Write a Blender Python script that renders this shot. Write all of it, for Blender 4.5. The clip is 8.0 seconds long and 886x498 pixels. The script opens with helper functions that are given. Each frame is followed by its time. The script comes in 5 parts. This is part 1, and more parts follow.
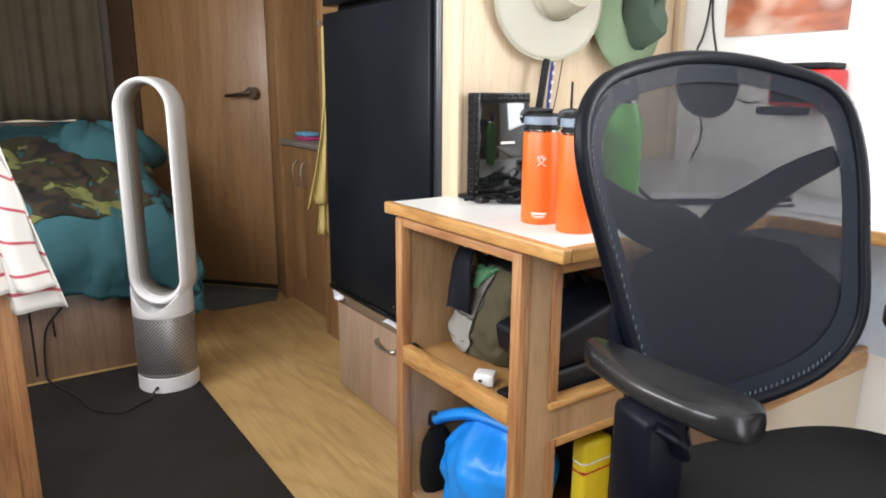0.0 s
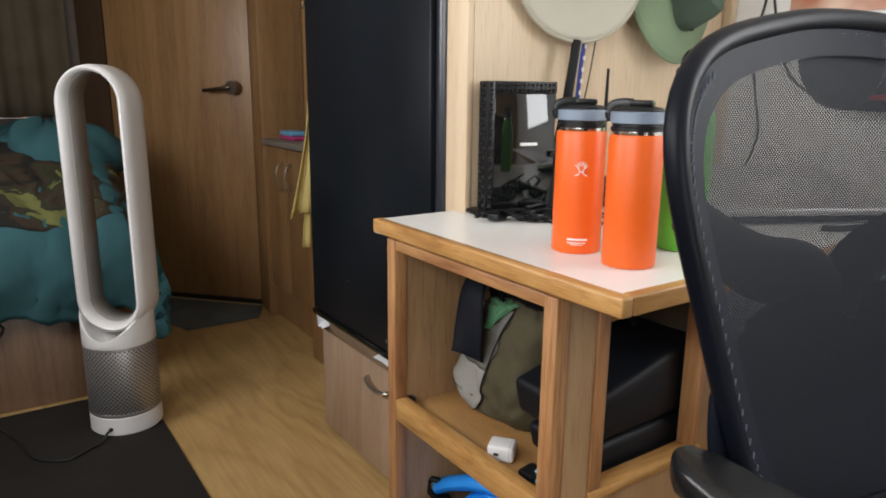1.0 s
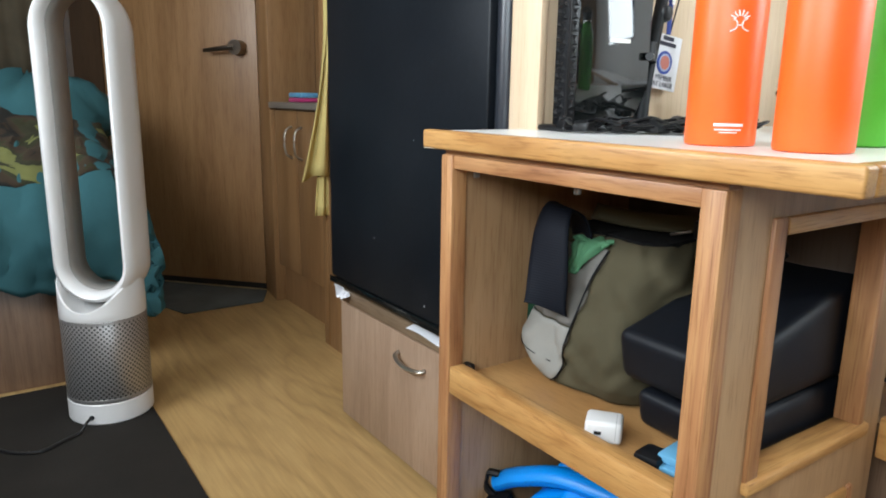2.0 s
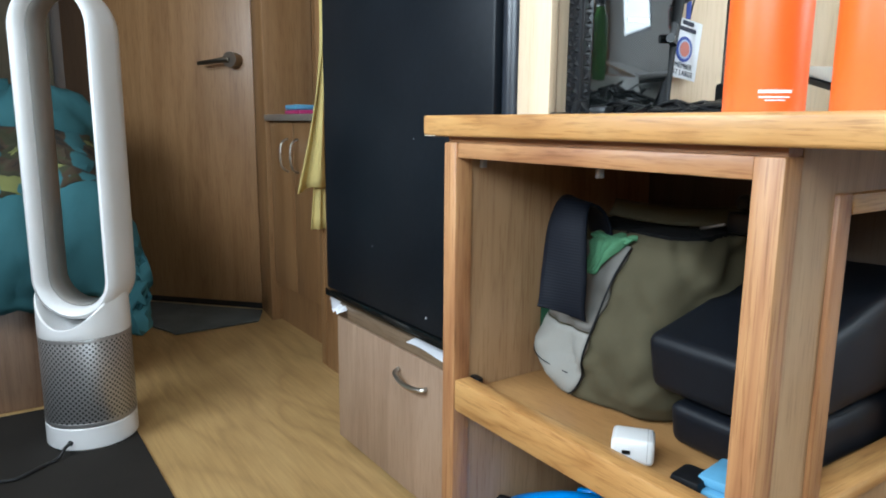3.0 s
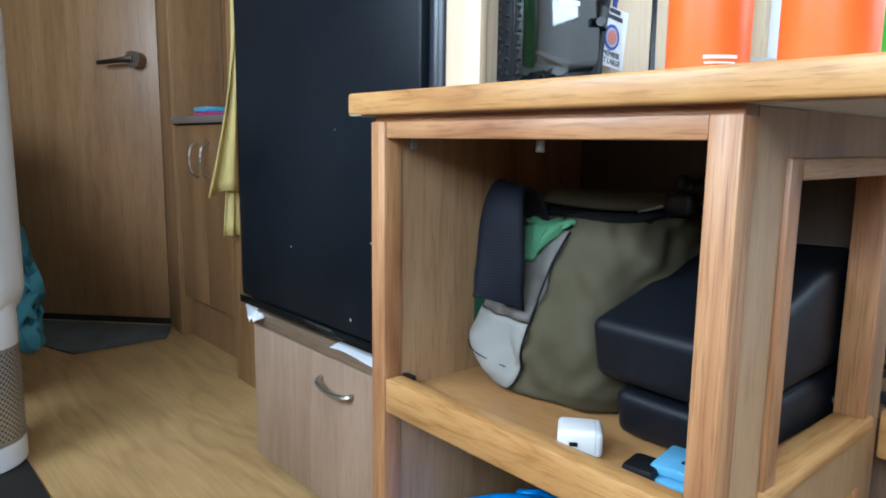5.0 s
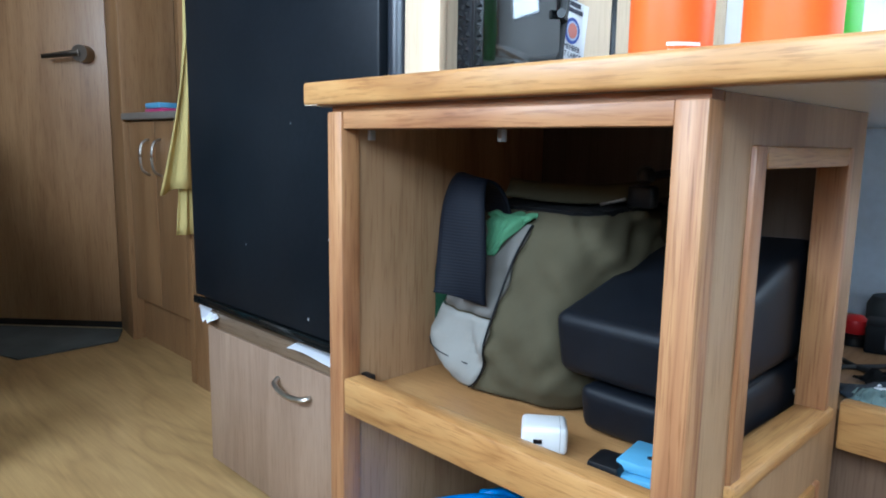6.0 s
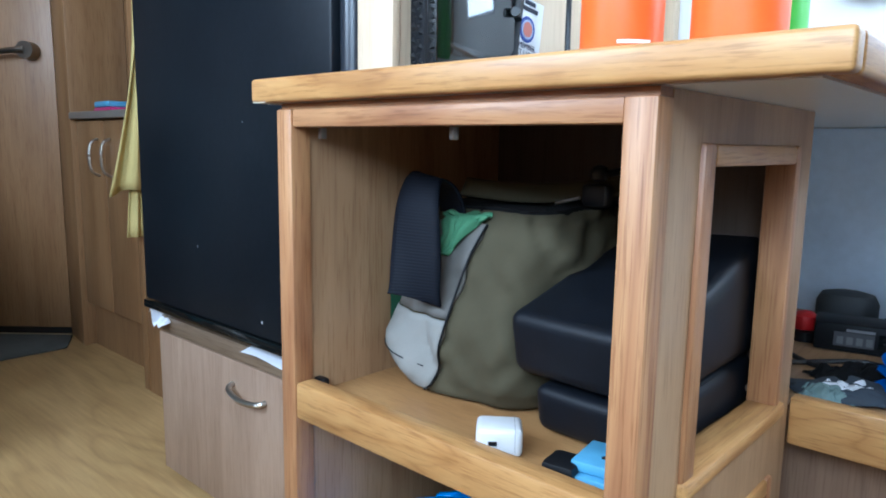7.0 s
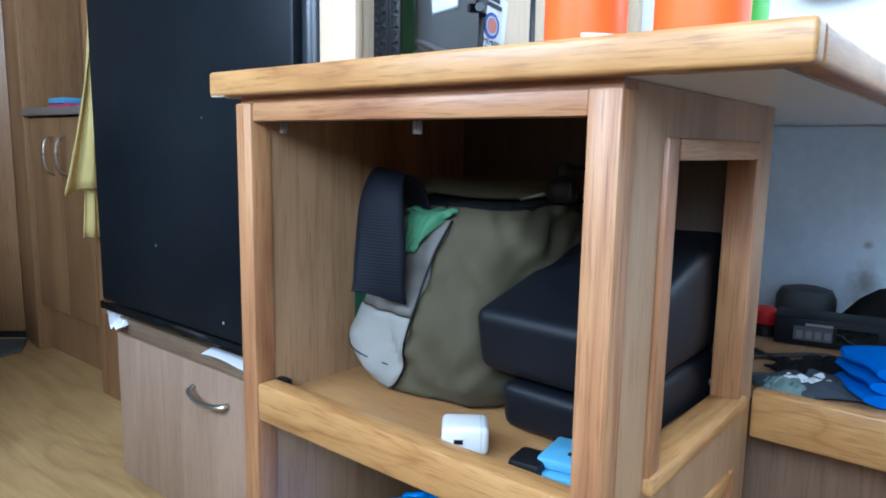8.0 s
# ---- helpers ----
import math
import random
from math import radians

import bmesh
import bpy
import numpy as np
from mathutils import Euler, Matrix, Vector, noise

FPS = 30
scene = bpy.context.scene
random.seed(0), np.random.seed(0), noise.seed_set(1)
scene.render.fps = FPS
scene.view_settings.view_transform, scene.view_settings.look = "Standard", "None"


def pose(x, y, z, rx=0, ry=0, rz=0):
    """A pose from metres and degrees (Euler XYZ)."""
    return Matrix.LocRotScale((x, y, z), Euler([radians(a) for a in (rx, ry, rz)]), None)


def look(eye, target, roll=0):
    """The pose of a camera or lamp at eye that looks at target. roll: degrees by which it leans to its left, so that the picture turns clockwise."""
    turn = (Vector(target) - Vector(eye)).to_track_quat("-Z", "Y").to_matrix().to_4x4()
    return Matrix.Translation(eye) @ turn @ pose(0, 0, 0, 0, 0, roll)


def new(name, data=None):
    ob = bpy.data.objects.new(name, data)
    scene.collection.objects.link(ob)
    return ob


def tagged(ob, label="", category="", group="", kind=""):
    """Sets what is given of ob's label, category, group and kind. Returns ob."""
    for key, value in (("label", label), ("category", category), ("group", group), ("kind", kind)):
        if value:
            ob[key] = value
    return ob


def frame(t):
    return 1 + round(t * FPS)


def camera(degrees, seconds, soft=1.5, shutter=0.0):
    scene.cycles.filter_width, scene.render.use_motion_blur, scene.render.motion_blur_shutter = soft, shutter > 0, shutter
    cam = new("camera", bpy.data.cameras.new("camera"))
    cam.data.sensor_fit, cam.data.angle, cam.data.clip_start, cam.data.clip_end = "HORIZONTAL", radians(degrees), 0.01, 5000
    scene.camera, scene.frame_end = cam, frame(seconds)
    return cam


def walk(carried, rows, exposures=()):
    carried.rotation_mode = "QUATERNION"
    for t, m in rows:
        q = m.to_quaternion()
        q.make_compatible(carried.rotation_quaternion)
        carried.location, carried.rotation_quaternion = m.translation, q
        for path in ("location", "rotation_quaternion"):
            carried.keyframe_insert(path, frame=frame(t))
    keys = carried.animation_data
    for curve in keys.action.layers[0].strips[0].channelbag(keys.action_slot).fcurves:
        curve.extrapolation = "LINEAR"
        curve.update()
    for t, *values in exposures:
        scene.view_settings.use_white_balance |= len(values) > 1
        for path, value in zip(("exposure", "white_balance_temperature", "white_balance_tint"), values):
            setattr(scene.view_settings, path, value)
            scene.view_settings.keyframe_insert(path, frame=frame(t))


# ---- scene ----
cam = camera(65.6, 8.0, soft=1.9)
PATH = [
    (0, (0.111, 0.213, 0.981), (1.2145, 1.8190, 0.5267), 0.4),
    (0.5, (0.239, 0.351, 0.979), (1.3408, 1.9568, 0.5202), 0.4),
    (1, (0.287, 0.486, 0.958), (1.3926, 2.0909, 0.5047), 0.6),
    (1.5, (0.329, 0.645, 0.858), (1.4325, 2.2500, 0.4037), 0.7),
    (1.7, (0.335, 0.691, 0.819), (1.4427, 2.2949, 0.3730), 0.9),
    (3, (0.394, 0.812, 0.726), (1.5081, 2.4339, 0.3702), 0.5),
    (3.5, (0.395, 0.834, 0.709), (1.5393, 2.4400, 0.3763), 0.5),
    (4, (0.399, 0.845, 0.699), (1.5990, 2.4135, 0.3797), 0.7),
    (4.5, (0.405, 0.852, 0.692), (1.6620, 2.3770, 0.3805), 0.7),
    (6, (0.427, 0.875, 0.673), (1.8186, 2.2804, 0.3720), 0.9),
    (6.5, (0.433, 0.876, 0.673), (1.8606, 2.2454, 0.3724), 0.9),
    (7, (0.442, 0.876, 0.671), (1.9079, 2.2040, 0.3733), 0.9),
    (7.5, (0.442, 0.878, 0.667), (1.9398, 2.1709, 0.3712), 1.0),
    (8, (0.45, 0.88, 0.666), (1.9789, 2.1349, 0.3704), 1.0),
]
walk(cam, [(t, look(eye, target, roll)) for t, eye, target, roll in PATH],
     [(0, 0.0, 6750, 13), (0.5, -0.46, 6900, 15), (1.0, -0.66, 7000, 14), (1.5, -0.30, 6700, 11), (3.0, 0.08, 5850, 4), (4.5, 0.10, 5450, 4), (6.0, 0.14, 5200, 4), (8.0, 0.18, 4950, 5)])

# ---- light ----
world = bpy.data.worlds.new("sky")
scene.world = world
world.use_nodes = True
wn = world.node_tree
sky = wn.nodes.new("ShaderNodeTexSky")
sky.sky_type = "NISHITA"
sky.sun_disc = False
sky.sun_elevation, sky.sun_rotation = radians(54), radians(-6)
wn.links.new(sky.outputs[0], wn.nodes["Background"].inputs[0])
wn.nodes["Background"].inputs[1].default_value = 0.12
sun = new("sun", bpy.data.lights.new("sun", "SUN"))
sun.data.energy, sun.data.angle, sun.data.color = 2.0, radians(0.6), (1, 0.95, 0.88)
sun.matrix_world = look((0, 0, 5), (0.4, -3.6, 0))


def window_lamp(name, eye, target, w, h, watts, color=(0.93, 0.97, 1.0)):
    """An area lamp standing for sky light in an opening; two of them are added fill."""
    ob = new(name, bpy.data.lights.new(name, "AREA"))
    ob.data.shape, ob.data.size, ob.data.size_y, ob.data.energy, ob.data.color = "RECTANGLE", w, h, watts, color
    ob.matrix_world = look(eye, target)
    return ob


window_lamp("window_light_side", (1.77, 0.30, 1.28), (0.0, 0.30, 1.16), 0.75, 0.55, 20, (0.88, 0.95, 1.0))
window_lamp("window_light_left", (-0.42, 0.55, 1.34), (2.0, 0.55, 1.10), 1.2, 0.6, 35, (0.86, 0.945, 1.0))
# fill lamp added to brighten the bed, door and fridge end
window_lamp("added_light_kitchen", (-0.42, 1.95, 1.34), (2.0, 2.15, 0.9), 0.75, 0.55, 29, (0.90, 0.95, 1.0))
# low fill lamp added behind the camera to lift the under-desk area
window_lamp("added_fill_doorway", (0.62, -1.12, 0.95), (0.75, 2, 0.75), 0.6, 1.6, 24, (0.82, 0.93, 1.0))


# ---- materials ----
def mat(name):
    m = bpy.data.materials.new(name)
    m.use_nodes = True
    nt = m.node_tree
    return m, nt, nt.nodes["Principled BSDF"]


def noise_node(nt, scale, detail=4.0, stretch=(1, 1, 1), rough=0.55, distortion=0.0):
    tc = nt.nodes.new("ShaderNodeTexCoord")
    mp = nt.nodes.new("ShaderNodeMapping")
    mp.inputs["Scale"].default_value = stretch
    no = nt.nodes.new("ShaderNodeTexNoise")
    no.inputs["Scale"].default_value = scale
    no.inputs["Detail"].default_value = detail
    no.inputs["Roughness"].default_value = rough
    no.inputs["Distortion"].default_value = distortion
    nt.links.new(tc.outputs["Object"], mp.inputs[0])
    nt.links.new(mp.outputs[0], no.inputs["Vector"])
    return no.outputs["Fac"]


def ramp(nt, fac, stops):
    r = nt.nodes.new("ShaderNodeValToRGB")
    el = r.color_ramp.elements
    while len(el) < len(stops):
        el.new(0.5)
    for e, (p, c) in zip(el, stops):
        e.position, e.color = p, (*c, 1)
    nt.links.new(fac, r.inputs[0])
    return r.outputs[0]


def mixc(nt, a, b, fac, mode="MIX"):
    m = nt.nodes.new("ShaderNodeMix")
    m.data_type, m.blend_type = "RGBA", mode
    ins = [s for s in m.inputs if s.enabled]
    for s, v in zip((ins[0], ins[1], ins[2]), (fac, a, b)):
        if isinstance(v, bpy.types.NodeSocket):
            nt.links.new(v, s)
        elif isinstance(v, (int, float)):
            s.default_value = v
        else:
            s.default_value = (*v, 1)
    return [o for o in m.outputs if o.enabled][0]


def bump(nt, b, height, strength=0.2, dist=0.002):
    bn = nt.nodes.new("ShaderNodeBump")
    bn.inputs["Strength"].default_value = strength
    bn.inputs["Distance"].default_value = dist
    nt.links.new(height, bn.inputs["Height"])
    nt.links.new(bn.outputs[0], b.inputs["Normal"])


def plain(name, color, rough=0.5, metal=0.0, vary=0.12, scale=30.0, bumps=0.0, coat=0.0, spec=0.5):
    m, nt, b = mat(name)
    n1 = noise_node(nt, scale, 5)
    n2 = noise_node(nt, scale / 9, 3)
    lo = tuple(c * (1 - vary) for c in color)
    hi = tuple(min(1, c * (1 + vary)) for c in color)
    c1 = ramp(nt, n1, [(0.3, lo), (0.7, hi)])
    c2 = ramp(nt, n2, [(0.3, lo), (0.7, hi)])
    nt.links.new(mixc(nt, c1, c2, 0.5), b.inputs["Base Color"])
    b.inputs["Roughness"].default_value = rough
    b.inputs["Metallic"].default_value = metal
    b.inputs["Coat Weight"].default_value = coat
    b.inputs["Specular IOR Level"].default_value = spec
    if bumps:
        bump(nt, b, n1, bumps, 0.001)
    return m


def wood(name, dark, mid, light, axis, rough=0.4, coarse=1.0, streak=0.5, coat=0.1, pore=0.8, run=1.0, rings=15.0, line=1.0):
    """Long-grained timber or veneer, the grain along one axis; run shortens the figure, line deepens its rings."""
    m, nt, b = mat(name)
    k = "xyz".index(axis)

    def along(f):
        return [f * run if q == k else 1.0 for q in range(3)]

    broad = noise_node(nt, 7 * coarse, 3, along(0.06), 0.5, 0.7)
    ml = nt.nodes.new("ShaderNodeMath"); ml.operation = "MULTIPLY"; ml.inputs[1].default_value = rings
    nt.links.new(broad, ml.inputs[0])
    pg = nt.nodes.new("ShaderNodeMath"); pg.operation = "PINGPONG"; pg.inputs[1].default_value = 1.0
    nt.links.new(ml.outputs[0], pg.inputs[0])
    tone = noise_node(nt, 9 * coarse, 3, along(0.15), 0.55)
    fine = noise_node(nt, 150 * coarse, 6, along(0.03 / run ** 0.5), 0.65, 0.3)
    pores = noise_node(nt, 420, 3, along(0.035 / run ** 0.5), 0.6)
    soft = tuple(d + (c - d) * (1 - line) for d, c in zip(dark, mid))
    c1 = ramp(nt, pg.outputs[0], [(0.0, soft), (0.22, mid), (1.0, light)])
    c2 = ramp(nt, fine, [(0.25, dark), (0.48, mid), (0.80, light)])
    c3 = mixc(nt, mixc(nt, c1, c2, streak), ramp(nt, tone, [(0.32, dark), (0.5, mid), (0.70, light)]), 0.38)
    pm = ramp(nt, pores, [(0.35, (0.50, 0.38, 0.28)), (0.47, (1, 1, 1))])
    c4 = mixc(nt, c3, pm, pore, "MULTIPLY")
    nt.links.new(c4, b.inputs["Base Color"])
    rr = nt.nodes.new("ShaderNodeMapRange")
    rr.inputs["To Min"].default_value, rr.inputs["To Max"].default_value = rough + 0.08, rough - 0.06
    nt.links.new(fine, rr.inputs["Value"])
    nt.links.new(rr.outputs[0], b.inputs["Roughness"])
    b.inputs["Coat Weight"].default_value = coat
    b.inputs["Coat Roughness"].default_value = 0.25
    bump(nt, b, fine, 0.16, 0.001)
    return m


OAK = dict(dark=(0.25, 0.105, 0.030), mid=(0.455, 0.226, 0.070), light=(0.62, 0.360, 0.130))
VEN = dict(dark=(0.205, 0.105, 0.047), mid=(0.352, 0.205, 0.100), light=(0.48, 0.305, 0.162))
oak = {a: wood("golden_oak_" + a, **OAK, axis=a, rough=0.40, coat=0.15, coarse=2.2, streak=0.40, pore=0.5, run=2.6, rings=13, line=0.9) for a in "xy"}
ROSY = dict(dark=(0.20, 0.074, 0.030), mid=(0.375, 0.170, 0.068), light=(0.55, 0.305, 0.130))
oak["z"] = wood("rosy_oak", **ROSY, axis="z", rough=0.44, coat=0.10, coarse=3.0, streak=0.40, pore=0.6, run=0.9, rings=7, line=0.85)
rail_oak = wood("rosy_oak_rail", **ROSY, axis="y", rough=0.44, coat=0.10, coarse=2.4, streak=0.40, pore=0.5, run=2.0, rings=7, line=0.7)
# back board darker than the other veneer: the cabinet's inner shade put into colour
shade_back_board = wood("shade_dark_back_board", (0.050, 0.034, 0.024), (0.085, 0.060, 0.043), (0.12, 0.088, 0.064), "z", rough=0.6, coarse=1.0, streak=0.3, pore=0.4)
bed_wood = wood("brown_bed_veneer", (0.13, 0.075, 0.045), (0.205, 0.125, 0.078), (0.27, 0.172, 0.112), "z", rough=0.45, coarse=1.2, streak=0.4, pore=0.4)
veneer = {a: wood("oak_veneer_" + a, **VEN, axis=a, rough=0.45, coarse=1.3, streak=0.3, pore=0.4, run=1.6, rings=9, line=0.7) for a in "xyz"}
ply = wood("shelf_plywood", (0.26, 0.124, 0.042), (0.40, 0.205, 0.072), (0.49, 0.285, 0.113), "y", rough=0.42, coarse=1.1, streak=0.25, pore=0.4, run=3.0, rings=7, line=0.6)
door_wood = wood("door_veneer", (0.165, 0.080, 0.030), (0.262, 0.140, 0.058), (0.345, 0.195, 0.086), "z", rough=0.42, coarse=1.2, streak=0.5, pore=0.5, run=1.0, rings=9, line=0.6)
pale_wood = wood("pale_wall_veneer", (0.56, 0.42, 0.27), (0.64, 0.49, 0.33), (0.71, 0.57, 0.41), "z", rough=0.5, coarse=0.9, pore=0.25, line=0.7)
door_rail = wood("brown_rail_veneer", (0.13, 0.085, 0.05), (0.19, 0.13, 0.08), (0.25, 0.18, 0.12), "y", rough=0.45)
drawer_wood = wood("washed_veneer", (0.22, 0.14, 0.09), (0.34, 0.228, 0.155), (0.44, 0.31, 0.215), "z", rough=0.45, coarse=1.3, streak=0.4, pore=0.4, run=1.2, rings=9, line=0.7)


def vinyl_floor():
    m, nt, b = mat("wood_look_vinyl")
    rings = noise_node(nt, 4.5, 2, (1.0, 0.28, 1), 0.4, 0.6)
    mul = nt.nodes.new("ShaderNodeMath"); mul.operation = "MULTIPLY"; mul.inputs[1].default_value = 13.0
    nt.links.new(rings, mul.inputs[0])
    fr = nt.nodes.new("ShaderNodeMath"); fr.operation = "PINGPONG"; fr.inputs[1].default_value = 1.0
    nt.links.new(mul.outputs[0], fr.inputs[0])
    c1 = ramp(nt, fr.outputs[0], [(0.0, (0.34, 0.205, 0.078)), (0.3, (0.45, 0.283, 0.110)), (1.0, (0.55, 0.362, 0.152))])
    fine = noise_node(nt, 95, 6, (1, 0.06, 1), 0.65, 0.3)
    c2 = ramp(nt, fine, [(0.3, (0.33, 0.205, 0.082)), (0.7, (0.61, 0.41, 0.18))])
    blot = noise_node(nt, 3, 3)
    c3 = mixc(nt, mixc(nt, c1, c2, 0.5), ramp(nt, blot, [(0.3, (0.8, 0.78, 0.74)), (0.7, (1, 1, 1))]), 0.7, "MULTIPLY")
    nt.links.new(c3, b.inputs["Base Color"])
    b.inputs["Roughness"].default_value = 0.32
    bump(nt, b, fine, 0.08, 0.001)
    return m


def fabric(name, color, rough=0.9, vary=0.25, weave=700.0, strength=0.35, big=6.0):
    m, nt, b = mat(name)
    n1 = noise_node(nt, big, 4)
    n2 = noise_node(nt, weave, 2)
    lo = tuple(c * (1 - vary) for c in color)
    hi = tuple(min(1, c * (1 + vary)) for c in color)
    c = mixc(nt, ramp(nt, n1, [(0.3, lo), (0.7, hi)]), ramp(nt, n2, [(0.3, lo), (0.7, hi)]), 0.4)
    nt.links.new(c, b.inputs["Base Color"])
    b.inputs["Roughness"].default_value = rough
    b.inputs["Specular IOR Level"].default_value = 0.2
    bump(nt, b, n2, strength, 0.0006)
    return m


def camo_mat():
    m, nt, b = mat("camouflage_fleece")
    n = noise_node(nt, 6.5, 3, (1, 1.0, 1.6), 0.5, 0.7)
    c = ramp(nt, n, [(0.0, (0.012, 0.011, 0.008)), (0.43, (0.012, 0.011, 0.008)), (0.435, (0.035, 0.022, 0.012)), (0.52, (0.045, 0.03, 0.015)),
                     (0.525, (0.035, 0.036, 0.014)), (0.60, (0.022, 0.024, 0.010)), (0.605, (0.155, 0.165, 0.05)), (1.0, (0.22, 0.215, 0.07))])
    nt.links.new(c, b.inputs["Base Color"])
    b.inputs["Roughness"].default_value = 0.95
    bump(nt, b, noise_node(nt, 300, 2), 0.4, 0.001)
    return m


def mesh_mat(name, color, cell, hole):
    """Woven netting: round holes let the view through."""
    m, nt, b = mat(name)
    tc = nt.nodes.new("ShaderNodeTexCoord")
    mp = nt.nodes.new("ShaderNodeMapping")
    mp.inputs["Scale"].default_value = (1 / cell,) * 3
    mp.inputs["Rotation"].default_value = (0, radians(45), 0)
    nt.links.new(tc.outputs["Object"], mp.inputs[0])
    sep = nt.nodes.new("ShaderNodeSeparateXYZ")
    nt.links.new(mp.outputs[0], sep.inputs[0])
    acc = []
    for k in (0, 2):
        f = nt.nodes.new("ShaderNodeMath"); f.operation = "PINGPONG"; f.inputs[1].default_value = 0.5
        nt.links.new(sep.outputs[k], f.inputs[0])
        g = nt.nodes.new("ShaderNodeMath"); g.operation = "GREATER_THAN"; g.inputs[1].default_value = 0.5 - hole / 2
        nt.links.new(f.outputs[0], g.inputs[0])
        acc.append(g.outputs[0])
    mn = nt.nodes.new("ShaderNodeMath"); mn.operation = "MULTIPLY"
    nt.links.new(acc[0], mn.inputs[0]); nt.links.new(acc[1], mn.inputs[1])
    b.inputs["Base Color"].default_value = (*color, 1)
    b.inputs["Roughness"].default_value = 0.6
    b.inputs["Specular IOR Level"].default_value = 0.2
    tr = nt.nodes.new("ShaderNodeBsdfTransparent")
    mx = nt.nodes.new("ShaderNodeMixShader")
    nt.links.new(mn.outputs[0], mx.inputs[0]); nt.links.new(b.outputs[0], mx.inputs[1]); nt.links.new(tr.outputs[0], mx.inputs[2])
    nt.links.new(mx.outputs[0], nt.nodes["Material Output"].inputs[0])
    return m


def perforated(name, color, cell):
    """Sheet metal with rows of small round holes, on a cylinder about the object's z axis."""
    m, nt, b = mat(name)
    tc = nt.nodes.new("ShaderNodeTexCoord")
    vo = nt.nodes.new("ShaderNodeTexVoronoi")
    vo.inputs["Scale"].default_value = 1 / cell
    vo.inputs["Randomness"].default_value = 0.0
    mp = nt.nodes.new("ShaderNodeMapping")
    mp.inputs["Rotation"].default_value = (0, 0, radians(45))
    nt.links.new(tc.outputs["UV"], mp.inputs[0])
    nt.links.new(mp.outputs[0], vo.inputs["Vector"])
    vo.voronoi_dimensions = "2D"
    c = ramp(nt, vo.outputs["Distance"], [(0.0, tuple(x * 0.16 for x in color)), (0.29, tuple(x * 0.22 for x in color)), (0.35, color)])
    nt.links.new(c, b.inputs["Base Color"])
    b.inputs["Metallic"].default_value = 0.75
    b.inputs["Roughness"].default_value = 0.42
    bump(nt, b, vo.outputs["Distance"], 0.3, 0.001)
    return m


def mat_fridge():
    m, nt, b = mat("black_textured_laminate")
    n1, n2 = noise_node(nt, 90, 5), noise_node(nt, 5, 4)
    c = mixc(nt, ramp(nt, n1, [(0.3, (0.0050, 0.0066, 0.0090)), (0.7, (0.0095, 0.0120, 0.0155))]), ramp(nt, n2, [(0.35, (0.0050, 0.0066, 0.0090)), (0.7, (0.0115, 0.0140, 0.0175))]), 0.5)
    specks = noise_node(nt, 52, 0)
    c = mixc(nt, c, (0.35, 0.36, 0.38), ramp(nt, specks, [(0.868, (0, 0, 0)), (0.88, (1, 1, 1))]))
    nt.links.new(c, b.inputs["Base Color"])
    b.inputs["Roughness"].default_value = 0.38
    b.inputs["Specular IOR Level"].default_value = 0.13
    bump(nt, b, n1, 0.1, 0.001)
    return m


floor_mat = vinyl_floor()
fridge_mat = mat_fridge()
rug_mat = fabric("dark_ribbed_mat", (0.022, 0.019, 0.016), 0.95, 0.3, 260, 0.6, 5)
grey_rug = fabric("grey_mat", (0.095, 0.098, 0.092), 0.95, 0.3, 300, 0.6, 8)
teal = fabric("teal_duvet_cotton", (0.034, 0.106, 0.120), 0.85, 0.25, 900, 0.2, 5)
camo = camo_mat()
curtain_mat = fabric("brown_curtain", (0.095, 0.078, 0.052), 0.9, 0.2, 500, 0.3, 10)
white_lam = plain("white_laminate", (0.80, 0.79, 0.77), 0.28, 0, 0.03, 60)
white_wall = plain("white_wallboard", (0.87, 0.86, 0.84), 0.5, 0, 0.04, 8)
cream = plain("cream_panel", (0.62, 0.55, 0.44), 0.55, 0, 0.05, 9)


def stained(name, color, stain, spots):
    """Painted lining with brown damp stains, each (y, z, height, width) in metres."""
    m, nt, b = mat(name)
    f = noise_node(nt, 60, 4)
    w = noise_node(nt, 26, 4)
    base = mixc(nt, color, ramp(nt, noise_node(nt, 5, 3), [(0.4, color), (0.75, tuple(c * 0.8 for c in color))]), 0.8)
    for y, z, h, wd in spots:
        tc = nt.nodes.new("ShaderNodeTexCoord")
        mp = nt.nodes.new("ShaderNodeMapping")
        mp.inputs["Scale"].default_value = (0, 1 / wd, 1 / h)
        mp.inputs["Location"].default_value = (0, -y / wd, -z / h)
        nt.links.new(tc.outputs["Object"], mp.inputs[0])
        ln = nt.nodes.new("ShaderNodeVectorMath"); ln.operation = "LENGTH"
        nt.links.new(mp.outputs[0], ln.inputs[0])
        ad = nt.nodes.new("ShaderNodeMath"); ad.operation = "ADD"
        nt.links.new(ln.outputs["Value"], ad.inputs[0]); nt.links.new(w, ad.inputs[1])
        base = mixc(nt, base, stain, ramp(nt, ad.outputs[0], [(0.55, (0.75, 0.75, 0.75)), (1.0, (0, 0, 0))]))
    c = mixc(nt, base, ramp(nt, f, [(0.3, (0.88, 0.88, 0.88)), (0.7, (1, 1, 1))]), 0.7, "MULTIPLY")
    nt.links.new(c, b.inputs["Base Color"])
    b.inputs["Roughness"].default_value = 0.65
    return m


